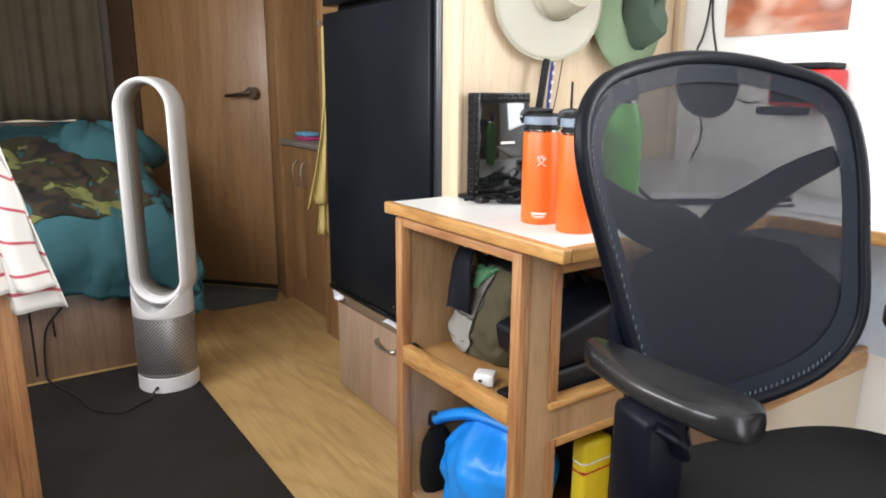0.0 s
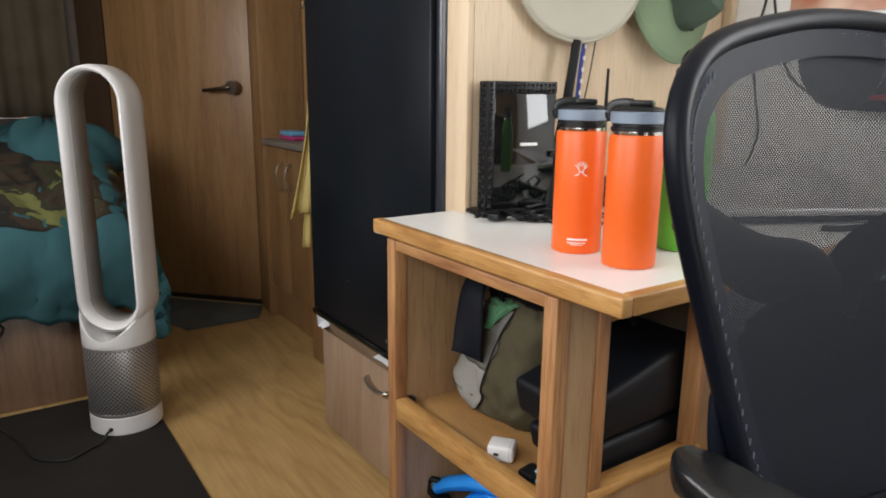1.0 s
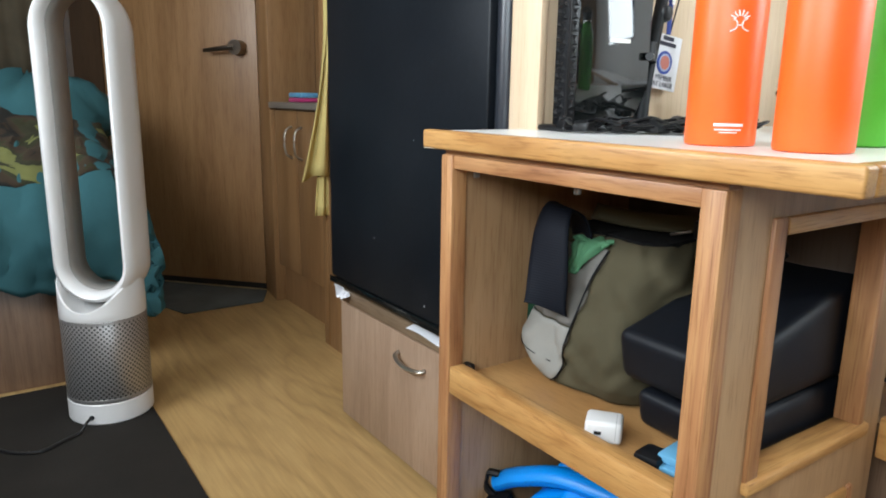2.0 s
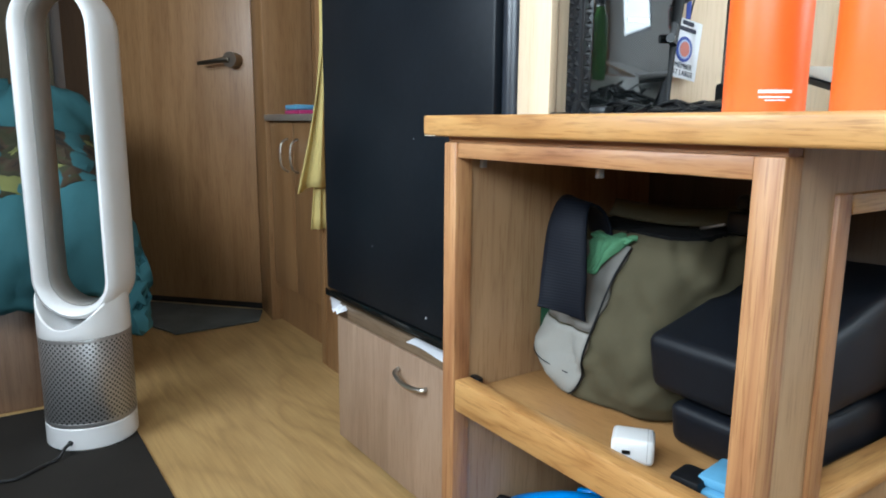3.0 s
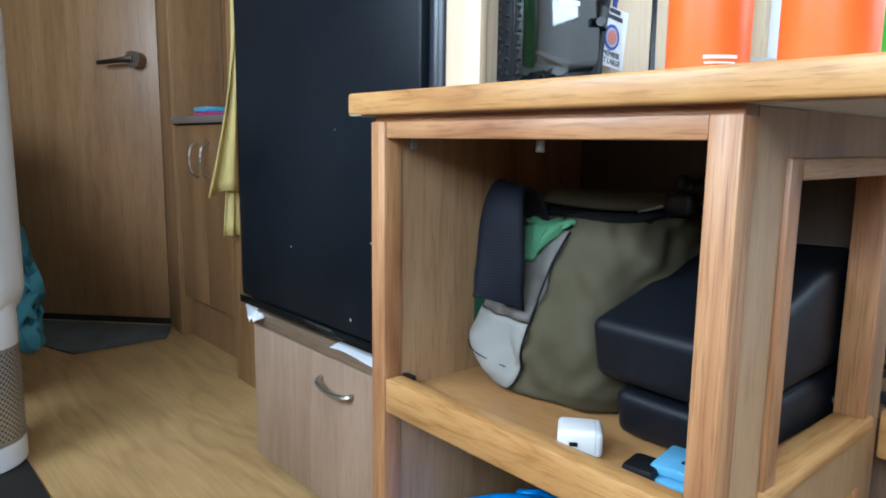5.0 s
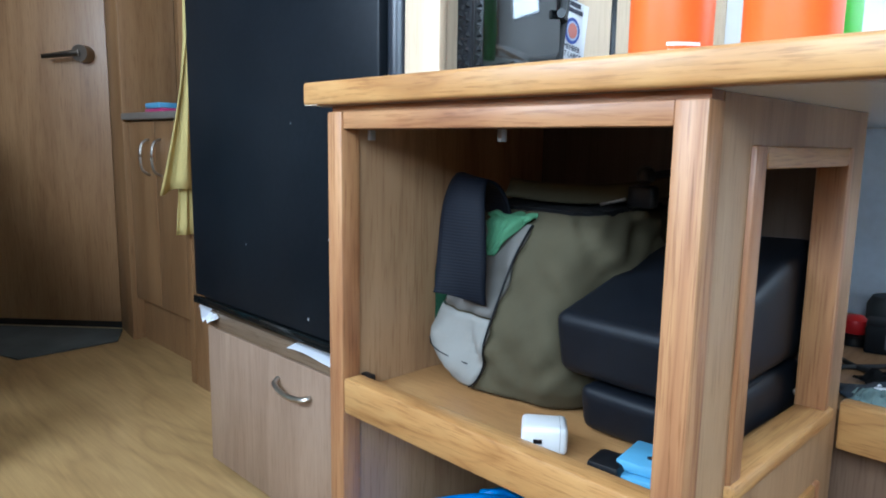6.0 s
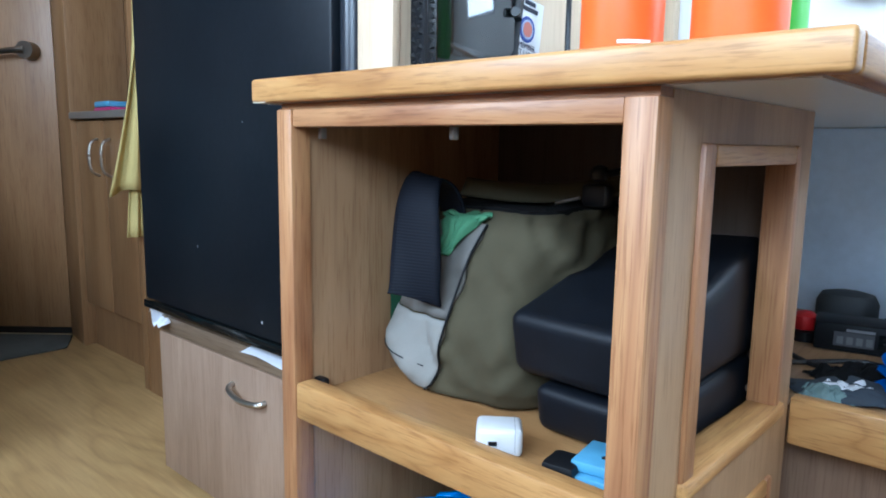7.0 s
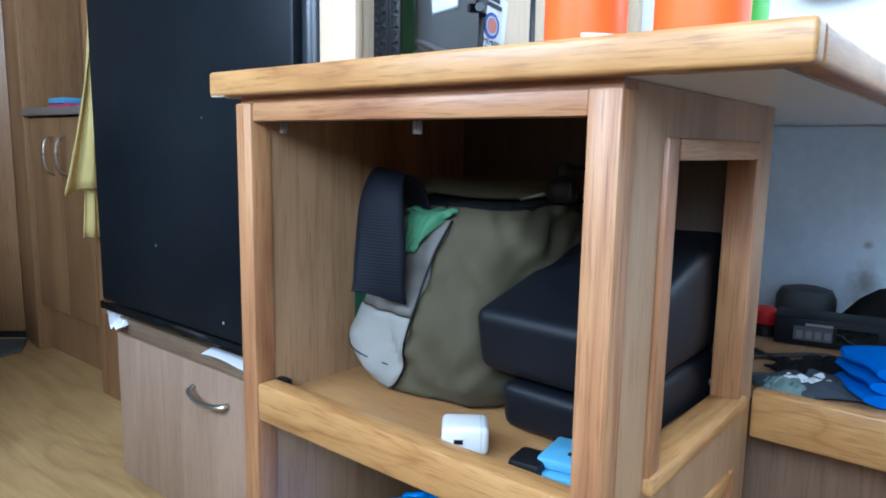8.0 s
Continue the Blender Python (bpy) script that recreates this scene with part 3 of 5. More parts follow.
def bed_height(x, y):
    m = smooth01((y - 2.80) / 0.5)
    h = 0.575 + 0.15 * m
    h += 0.05 * smooth01((y - 3.25) / 0.4) * (0.7 + 0.5 * noise.noise(Vector((x * 3, y * 3, 1))))
    return h + 0.035 * noise.noise(Vector((x * 5, y * 5, 0))) + 0.022 * noise.noise(Vector((x * 16, y * 11, 4))) + 0.008 * noise.noise(Vector((x * 34, y * 24, 6)))


def duvet_point(a, b, lift):
    """a: metres across from the wall; b: metres from the hem; both bend over the edge of the mattress."""
    xe, ye, drop = 0.618, 2.80, 0.29
    x = X0 + 0.02 + a
    over_x = max(0.0, x - xe)
    hang_y = max(0.0, drop - b)
    y = ye + max(0.0, b - drop)
    r = 0.06
    out_y = r * (1 - math.exp(-hang_y / 0.05)) if hang_y else 0.0
    out_x = r * (1 - math.exp(-over_x / 0.05)) if over_x else 0.0
    top = bed_height(min(x, xe), max(y, ye))
    fold = noise.noise(Vector((x * 7, y * 7, hang_y * 4))) + 0.5 * noise.noise(Vector((x * 17 + hang_y * 9, y * 15, hang_y * 13)))
    puff = 0.03 * math.sin(math.pi * min(1, hang_y / drop)) + 0.03 * math.sin(math.pi * min(1, over_x / 0.34))
    z = top - max(hang_y, 0) * 1.0 - max(0.0, over_x - 0.02) * 0.95
    z = max(z, 0.275 - 0.08 * smooth01((x - 0.15) / 0.5) + 0.03 * fold)
    p = Vector((min(x, xe) + out_x + (puff if over_x else 0) + 0.030 * fold + 0.010 * noise.noise(Vector((x * 31, y * 27, hang_y * 30))), max(y, ye) - out_y - (puff if hang_y else 0) + 0.026 * noise.noise(Vector((x * 9, z * 7, 2))) + 0.014 * abs(noise.noise(Vector((x * 21 + z * 9, z * 17 - x * 6, 5)))), z))
    n = Vector((1.0 if over_x else 0, -1.0 if hang_y else 0, 1.0 if not (over_x or hang_y) else 0.25)).normalized()
    return p + n * lift


dv = thing("duvet", (0.1, 3.3, 0.3), "teal rumpled duvet hanging over the edge of the bed", "duvet")
thicken(part("cover", grid(90, 90, lambda u, v: duvet_point(u * 1.34, v * 1.42, 0.0)), teal, dv), 0.02, 1)
part("hem", tube([duvet_point(1.34 * k / 60, 0.004, 0.006) for k in range(61)], 0.007, 2, 8), teal, dv)
bl = thing("camouflage_blanket", (0.1, 3.1, 0.6), "camouflage-patterned fleece blanket spread on the duvet", "blanket")
thicken(part("cloth", grid(90, 50, lambda u, v: duvet_point(0.02 + u * 1.20, 0.268 + 0.012 * math.sin(u * 9) + v * 0.63, 0.028)), camo, bl), 0.008, 1)
pw = thing("pillow", (0.55, 3.32, 0.70), "teal pillow heaped on the bed beside the washroom door", "pillow")
part("cushion", loft([[(0.585 + 0.21 * k * math.cos(a) * (1 + 0.14 * math.sin(3 * a + 9 * h)) - 0.25 * max(0, h), 3.32 + 0.17 * k * math.sin(a) * (1 + 0.08 * math.cos(4 * a + 12 * h)), 0.68 + 0.70 * h + 0.045 * noise.noise(Vector((math.cos(a) * 3, math.sin(a) * 3, h * 9)))) for a in [2 * math.pi * q / 40 for q in range(40)]] for k, h in ((0.7, -0.06), (1.0, -0.03), (1.05, 0.02), (1.0, 0.07), (0.9, 0.11), (0.76, 0.15), (0.58, 0.18), (0.3, 0.205), (0.1, 0.21))]), teal, pw, "", 80)
cur = thing("curtain", (0.15, 3.97, 0.825), "pleated brown curtain drawn across the bedroom window", "curtain")
thicken(part("cloth", grid(160, 8, lambda u, v: (-0.42 + 1.12 * u, 3.962 + 0.007 * math.sin(u * 95 + 3 * math.sin(u * 9)) + 0.006 * math.sin(u * 41), 0.824 + 0.85 * v + 0.004 * math.sin(u * 30))), curtain_mat, cur), 0.003, 0)
tagged(part("rod", tube([(-0.43, 3.96, 1.69), (0.71, 3.96, 1.69)], 0.008, 2, 8), steel, cur), "metal curtain rod")

# ---- tower fan ----
FX, FY = 0.577, 2.515
fan = thing("tower_fan", (FX, FY, 0.008), "white and silver bladeless tower fan standing on the mat", "fan", rz=-36)
LOCAL[0] = True
base = part("base", lathe([(0.092, 0.0), (0.096, 0.004), (0.096, 0.050), (0.094, 0.0525)], seg=64), white_pl, fan)
part("base_joint", lathe([(0.0935, 0.0522), (0.0935, 0.0545)], seg=64), grey_pl, base, "dark joint line")
bm = bmesh.new()
uv = bm.loops.layers.uv.new("UVMap")
seg = 72
ra = [[bm.verts.new((r_ * math.cos(2 * math.pi * i / seg), r_ * math.sin(2 * math.pi * i / seg), z)) for i in range(seg)] for r_, z in ((0.0945, 0.0545), (0.0955, 0.056), (0.0955, 0.252), (0.0945, 0.254))]
for lo, hi, z0, z1 in zip(ra, ra[1:], (0.0545, 0.056, 0.252), (0.056, 0.252, 0.254)):
    for i in range(seg):
        f = bm.faces.new((lo[i], lo[(i + 1) % seg], hi[(i + 1) % seg], hi[i]))
        for lp, (uu, vv) in zip(f.loops, ((i, z0), (i + 1, z0), (i + 1, z1), (i, z1))):
            lp[uv].uv = (uu / seg * 0.6, vv)
shroud = part("filter_shroud", bm, perf, fan, "perforated silver metal shroud")
part("shroud_rim", lathe([(0.0958, 0.0548), (0.0962, 0.056), (0.0962, 0.063), (0.0957, 0.0635)], seg=64, caps=False), steel_grey, shroud)
part("shroud_rim", lathe([(0.0957, 0.246), (0.0962, 0.2465), (0.0962, 0.253), (0.0958, 0.2538)], seg=64, caps=False), steel_grey, shroud)
CA = [2 * math.pi * k / 64 for k in range(64)]
rim_z = [0.277 + 0.078 * abs(math.cos(a)) ** 2.0 for a in CA]
part("collar", loft([[(r_ * math.cos(a), r_ * math.sin(a), 0.254 + (zt - 0.254) * f - d) for a, zt in zip(CA, rim_z)] for r_, f, d in ((0.0952, 0, 0), (0.096, 0.06, 0), (0.0958, 0.5, 0), (0.095, 0.95, 0), (0.092, 1.0, 0), (0.086, 0.97, 0.002), (0.076, 0.75, 0.004), (0.04, 0.3, 0.0))]), white_pl, fan)
# the loop: a deep ring swept along a long oval, thinner over the top
ring = []
HW, ZT, ZB, TOP = 0.0812, 0.905, 0.381, 0.994
for k in range(24):
    a = math.pi * k / 23
    ring.append((HW * math.cos(a), ZT + (TOP - ZT) * math.sin(a), 1 - 0.32 * math.sin(a)))
for k in range(1, 16):
    ring.append((-HW, ZT + (ZB - ZT) * k / 16, 1.0))
for k in range(24):
    a = math.pi + math.pi * k / 23
    ring.append((HW * math.cos(a), ZB + HW * math.sin(a), 1.0))
for k in range(1, 16):
    ring.append((HW, ZB + (ZT - ZB) * k / 16, 1.0))
sec = [(0.0150, -0.046), (0.0165, -0.02), (0.0155, 0.03), (0.010, 0.050), (0.001, 0.056), (-0.008, 0.052), (-0.0145, 0.036), (-0.0165, 0.0), (-0.0165, -0.03), (-0.012, -0.050), (0.002, -0.055), (0.011, -0.052)]
rings, inner = [], []
for i, (x, z, k) in enumerate(ring):
    x2, z2, _ = ring[(i + 1) % len(ring)]
    x1, z1, _ = ring[i - 1]
    t = Vector((x2 - x1, 0, z2 - z1)).normalized()
    o = Vector((t.z, 0, -t.x))
    if o.dot(Vector((x, 0, 0 if ZB < z < ZT else z - (ZT if z >= ZT else ZB)))) < 0:
        o = -o
    rings.append([Vector((x, 0, z)) + o * r * 0.88 * k + Vector((0, -d, 0)) for r, d in sec])
    inner.append([Vector((x, 0, z)) - o * 0.0152 * k + Vector((0, d, 0)) for d in (-0.026, 0.0, 0.046)])
rings.append(rings[0])
inner.append(inner[0])
bm = loft(rings, False)
bmesh.ops.remove_doubles(bm, verts=bm.verts, dist=1e-6)
lp = part("loop", bm, white_pl, fan, "tall white oval air loop", 50)
lp.location.x = 0.009
thicken(part("inner_band", loft(inner, False, False), grey_pl, lp, "grey inner band"), 0.0008, 0)
part("cable_socket", tube([(0.0005, -0.094, 0.021), (0.0005, -0.0985, 0.021)], 0.006, 1, 14), black_pl, base)
LOCAL[0] = False
fc = thing("fan_cable", (0.4, 2.5, 0.01), "black power cable of the fan lying on the mat", "cable")
part("cord", tube([(0.520, 2.435, 0.029), (0.508, 2.420, 0.028), (0.49, 2.405, 0.014), (0.46, 2.39, 0.012), (0.40, 2.36, 0.012), (0.33, 2.42, 0.012), (0.30, 2.55, 0.012), (0.25, 2.70, 0.012), (0.235, 2.765, 0.03), (0.25, 2.767, 0.18), (0.31, 2.76, 0.27), (0.22, 2.765, 0.30)], 0.0035, 6, 8), cable_m, fc)

# ---- desk ----
DZ = 0.737
dk = thing("desk", (1.2, 1.2, 0.708), "white laminate desk top with a solid oak edge", "desk")
poly = [(0.876, 0.985), (1.42, 0.985), (1.448, 0.95), (1.448, -0.25), (X1 - 0.002, -0.25), (X1 - 0.002, 1.498), (1.03, 1.498), (1.03, 1.529), (0.876, 1.529)]
part("top", prism(poly, 0.712, 0.735), white_lam, dk)
part("edge_front", box(0.856, 0.875, 0.965, 1.530, 0.7125, DZ, 0.0035, seg=3), oak["y"], dk, "solid oak edge strip")
part("edge_chip", box(0.8575, 0.870, 1.506, 1.5290, 0.7121, 0.7145, 0.0008), cream, dk, "white filler showing at a worn corner")
part("edge_side", box(0.8765, 1.42, 0.965, 0.984, 0.7125, DZ, 0.0035, seg=3), oak["x"], dk, "solid oak edge strip")
part("edge_corner", prism([(1.421, 0.965), (1.434, 0.945), (1.449, 0.951), (1.4215, 0.984)], 0.7125, DZ, 0.002), oak["x"], dk)
part("edge_wing", box(1.428, 1.447, -0.25, 0.944, 0.7125, DZ, 0.0035, seg=3), oak["y"], dk, "solid oak edge strip")

cb = thing("desk_cabinet", (1.07, 1.29, 0), "open-fronted oak desk cabinet with two compartments", "cabinet")
part("post", box(0.868, 0.893, 1.4765, 1.5015, 0.0, 0.7055, 0.002), oak["z"], cb)
part("post", box(0.868, 0.893, 1.0772, 1.102, 0.0, 0.7055, 0.002), oak["z"], cb)
part("top_rail", box(0.870, 0.892, 1.1025, 1.476, 0.6875, 0.7055, 0.0018), rail_oak, cb)
part("batten", box(0.8742, 0.893, 1.079, 1.500, 0.7057, 0.7119), rail_oak, cb)
part("shelf_rail", box(0.868, 0.893, 1.1025, 1.476, 0.372, 0.4135, 0.004), oak["y"], cb)
part("far_panel", box(0.8935, 1.222, 1.4795, 1.499, 0.0, 0.7115), veneer["z"], cb)
part("back_panel", box(1.2225, 1.234, 1.0925, 1.499, 0.0, 0.7115), shade_back_board, cb)
part("shelf", box(0.8935, 1.222, 1.093, 1.479, 0.383, 0.395), ply, cb)
part("floor_board", box(0.8935, 1.222, 1.093, 1.479, 0.0, 0.03), veneer["y"], cb)


def hole_panel(y0, y1, holes):
    """The side panel of the cabinet as one board, with openings through it."""
    (a0, a1, b0, b1), (c0, c1, d0, d1) = holes
    xs = [0.8935, a0, a1, 1.234]
    zs = [0.0, b0, b1, d0, d1, 0.7115]
    bm = bmesh.new()
    vs = {(i, k, e): bm.verts.new((xs[i], (y0, y1)[e], zs[k])) for i in range(4) for k in range(6) for e in (0, 1)}
    solid = {(i, k) for i in range(3) for k in range(5) if not (i == 1 and k in (1, 3))}
    for i, k in solid:
        for e in (0, 1):
            bm.faces.new([vs[i + a, k + b, e] for a, b in ((0, 0), (1, 0), (1, 1), (0, 1))])
        for di, dk, (a, b), (c, d) in ((-1, 0, (0, 0), (0, 1)), (1, 0, (1, 0), (1, 1)), (0, -1, (0, 0), (1, 0)), (0, 1, (0, 1), (1, 1))):
            if (i + di, k + dk) not in solid:
                bm.faces.new([vs[i + a, k + b, 0], vs[i + c, k + d, 0], vs[i + c, k + d, 1], vs[i + a, k + b, 1]])
    return bm


H1, H2 = (0.963, 1.176, 0.404, 0.662), (0.963, 1.176, 0.03, 0.318)
part("side_panel", hole_panel(1.0785, 1.0922, (H2, H1)), veneer["z"], cb)
for x0, x1, z0, z1 in (H1, H2):
    part("opening_trim", box(x0 - 0.018, x0 + 0.004, 1.074, 1.104, z0 + 0.004, z1 + 0.014, 0.003), oak["z"], cb)
    part("opening_trim", box(x1 - 0.004, x1 + 0.010, 1.074, 1.104, z0 + 0.004, z1 + 0.014, 0.003), oak["z"], cb)
    part("opening_trim", box(x0 + 0.0045, x1 - 0.0045, 1.074, 1.104, z1 - 0.004, z1 + 0.0135, 0.003), oak["x"], cb)
part("opening_sill", box(0.9445, 1.194, 1.070, 1.104, 0.3955, 0.4115, 0.004), oak["x"], cb)
for by in (1.465, 1.28):
    part("bracket", box(0.896, 0.904, by - 0.0025, by + 0.0025, 0.676, 0.687, 0.0008), steel_grey, cb)

# low shelf box under the wing
lb = thing("low_shelf_unit", (1.5, 1.0, 0), "low oak-railed shelf box under the desk", "shelf")
part("rail", box(1.2345, 1.256, 0.915, 1.0775, 0.350, 0.4045, 0.004), oak["y"], lb)
part("rail", box(1.2345, X1 - 0.002, 0.893, 0.9145, 0.350, 0.4045, 0.004), oak["x"], lb)
part("board", box(1.2565, X1 - 0.002, 0.915, 1.498, 0.375, 0.388), veneer["x"], lb)
part("front_panel", box(1.240, X1 - 0.002, 0.900, 0.912, 0.0, 0.3495), cream, lb, "cream panel below the rail")
# darker bed veneer puts the shade of the open recess into the board's colour
part("side_panel", box(1.30, 1.312, 0.915, 1.49, 0.0, 0.374), bed_wood, lb, "brown board set back, its colour darkened for the shade under the rail")
setting("trim_lining", box(X1 - 0.012, X1 - 0.0015, 0.3, 1.5, 0.389, 0.71), grey_wall, "pale blue-grey wall lining under the desk")

# ---- office chair, turned away from the desk ----
chair = thing("office_chair", (0.985, 0.765, 0), "black mesh-back office chair with worn armrests", "chair", rz=-16)
LOCAL[0] = True


def back_at(x, z, off=0.0):
    """The leaning, slightly hollow surface of the backrest."""
    return Vector((x, -0.055 * (x / 0.235) ** 2 + 0.030 + 0.16 * (z - 0.75) + off, z))


OUTL = [(-0.213, 0.985), (-0.10, 1.018), (0.0, 1.026), (0.10, 1.014), (0.188, 0.982), (0.220, 0.90), (0.226, 0.76), (0.220, 0.64), (0.165, 0.565), (0.06, 0.525), (-0.055, 0.522), (-0.135, 0.585), (-0.203, 0.76), (-0.250, 0.91)]
edge = spline([(x, 0, z) for x, z in OUTL], 6, True)
bk = part("backrest_frame", tube([back_at(p.x, p.z) for p in edge], 0.0105, 1, 12, True, 0.9, (0, 1, 0)), chair_black, chair, "black plastic rim with stitched edge")
CEN = Vector((0, 0, 0.79))


def web(lo, hi, off):
    bm = bmesh.new()
    n = len(edge)
    radii = [lo + (hi - lo) * k / 10 for k in range(11)]
    vs = [[bm.verts.new(back_at(*((CEN + (p - CEN) * r).xz), off)) for p in edge] for r in radii]
    for a, b in zip(vs, vs[1:]):
        for i in range(n):
            bm.faces.new((a[i], a[(i + 1) % n], b[(i + 1) % n], b[i]))
    if lo == 0.02:
        bm.faces.new(vs[0])
    return bm


part("backrest_mesh", web(0.02, 0.985, 0.0), net, bk, "see-through black netting")
part("border_band", web(0.86, 0.985, -0.004), net_dense, bk)
st = bmesh.new()
for k in range(46, 84):
    for f in (0.25, 0.75):
        a = edge[k % len(edge)].lerp(edge[(k + 1) % len(edge)], f)
        q = CEN + (a - CEN) * 0.94
        c = back_at(q.x, q.z, -0.007)
        box(c.x - 0.0008, c.x + 0.0008, c.y - 0.0008, c.y + 0.0008, c.z - 0.003, c.z + 0.003, bm=st)
tagged(part("stitching", st, plain("pale_thread", (0.10, 0.11, 0.14), 0.8), bk), kind="stuff")
part("head_lobe", loft([[back_at(0.052 * s * math.cos(a), 0.99 + 0.048 * s * min(0.5, math.sin(a)), o) for a in [2 * math.pi * k / 24 for k in range(24)]] for s, o in ((0.9, 0.006), (1, 0.010), (1, 0.018), (0.9, 0.022))]), chair_black, bk)


def arm_rib(pts, w0, w1):
    return tube([back_at(x, z, 0.022) for x, z in pts], lambda t: w0 + (w1 - w0) * t, 7, 10, False, 0.35, (0, 1, 0))


part("spine_rib", arm_rib([(0.205, 0.885), (0.14, 0.852), (0.075, 0.812), (0.03, 0.785), (0.0, 0.74)], 0.019, 0.044), chair_black, bk)
part("spine_rib", arm_rib([(-0.215, 0.858), (-0.165, 0.826), (-0.11, 0.797), (-0.05, 0.778), (-0.01, 0.74)], 0.018, 0.044), chair_black, bk)


def shell_at(u, v):
    """The added dark shell that closes the bottom half of the back, wider at its waist."""
    z = 0.545 + 0.228 * v
    half = 0.128 + 0.072 * math.sin(math.pi * min(1.0, 0.15 + 0.62 * v)) - 0.040 * smooth01((v - 0.72) / 0.28)
    x = 0.005 + (2 * u - 1) * half
    return back_at(x, z - 0.02 * (2 * u - 1) ** 2 * v, 0.012 + 0.004 * math.sin(math.pi * u))


# opaque sheet added in place of the dark under-desk shade seen through the net
thicken(part("shade_shell", grid(24, 18, shell_at), shell_black, bk, "added blue-black shell standing for the shade behind the net"), 0.006, 1)
part("seat", loft([[((0.245 * s) * (abs(math.cos(a)) ** 0.6) * (1 if math.cos(a) > 0 else -1), -0.275 + 0.235 * s * (abs(math.sin(a)) ** 0.6) * (1 if math.sin(a) > 0 else -1), z) for a in [2 * math.pi * k / 48 for k in range(48)]] for s, z in ((0.93, 0.425), (0.99, 0.437), (1.0, 0.465), (0.98, 0.49), (0.92, 0.503), (0.7, 0.510), (0.3, 0.507))]), seat_fab, chair, "black woven fabric seat")
part("seat_shell", box(-0.19, 0.19, -0.46, -0.08, 0.365, 0.424, 0.012), chair_black, chair)
part("back_bracket", tube([(0, -0.10, 0.375), (0, 0.02, 0.38), (0, 0.08, 0.45), (0, 0.03, 0.54)], 0.028, 6, 12, False, 0.5, (1, 0, 0)), chair_black, chair)
for sx, out in ((-1, 0.0), (1, 0.085)):
    pad = []
    for t in [k / 14 for k in range(15)]:
        y = -0.015 - 0.235 * t
        cx = sx * (0.222 - 0.05 * t + out)
        w = (0.027 + 0.017 * smooth01(t * 1.6)) * (1 - max(0, (t - 0.86) / 0.14) ** 2 * 0.55) * (1 - max(0, (0.1 - t) / 0.1) ** 2 * 0.5)
        zt = 0.660 - 0.006 * math.sin(math.pi * t) - 0.006 * max(0, (t - 0.85) / 0.15)
        pad.append([(cx + w * c, y, zt - 0.016 + 0.016 * sn * (1 if sn > 0 else 1.25)) for c, sn in [(abs(math.cos(a)) ** 0.55 * (1 if math.cos(a) > 0 else -1), abs(math.sin(a)) ** 0.7 * (1 if math.sin(a) > 0 else -1)) for a in [2 * math.pi * q / 20 for q in range(20)]]])
    ar = part("armrest", loft(pad), worn_pad, chair, "worn black armrest pad", 60)
    part("arm_sleeve", box(sx * (0.225 + out) - 0.03, sx * (0.225 + out) + 0.03, -0.185, -0.115, 0.47, 0.626, 0.012, seg=3), chair_black, ar)
    part("arm_upright", box(sx * (0.235 + out) - 0.022, sx * (0.235 + out) + 0.022, -0.175, -0.125, 0.36, 0.475, 0.008), chair_black, ar)
    part("arm_bracket", box(min(sx * 0.12, sx * (0.256 + out)), max(sx * 0.12, sx * (0.256 + out)), -0.175, -0.125, 0.345, 0.364, 0.004), chair_black, ar)
    part("arm_button", tube([(sx * (0.222 + out) - 0.020, -0.186, 0.618), (sx * (0.222 + out), -0.198, 0.604), (sx * (0.222 + out) + 0.012, -0.194, 0.580)], 0.010, 4, 10, False, 0.6), chair_black, ar)
part("column", lathe([(0.028, 0.0), (0.028, 0.14), (0.022, 0.14), (0.022, 0.30), (0.05, 0.30), (0.05, 0.365)], (0, -0.275, 0.07), 24), chair_black, chair)
for k in range(5):
    a = 2 * math.pi * k / 5 + 0.3
    c, sn = math.cos(a), math.sin(a)
    lg = part("leg", tube([(0.02 * c, -0.275 + 0.02 * sn, 0.10), (0.15 * c, -0.275 + 0.15 * sn, 0.09), (0.30 * c, -0.275 + 0.30 * sn, 0.068)], lambda t: 0.026 - 0.008 * t, 4, 10), chair_black, chair)
    part("castor", tube([(0.30 * c - 0.02 * sn, -0.275 + 0.30 * sn + 0.02 * c, 0.028), (0.30 * c + 0.02 * sn, -0.275 + 0.30 * sn - 0.02 * c, 0.028)], 0.0275, 2, 18), chair_black, lg)
part("tilt_lever", tube([(0.17, 0.035, 0.60), (0.215, 0.02, 0.585), (0.245, 0.01, 0.572), (0.262, 0.01, 0.60)], 0.011, 5, 10), chair_black, chair)
LOCAL[0] = False


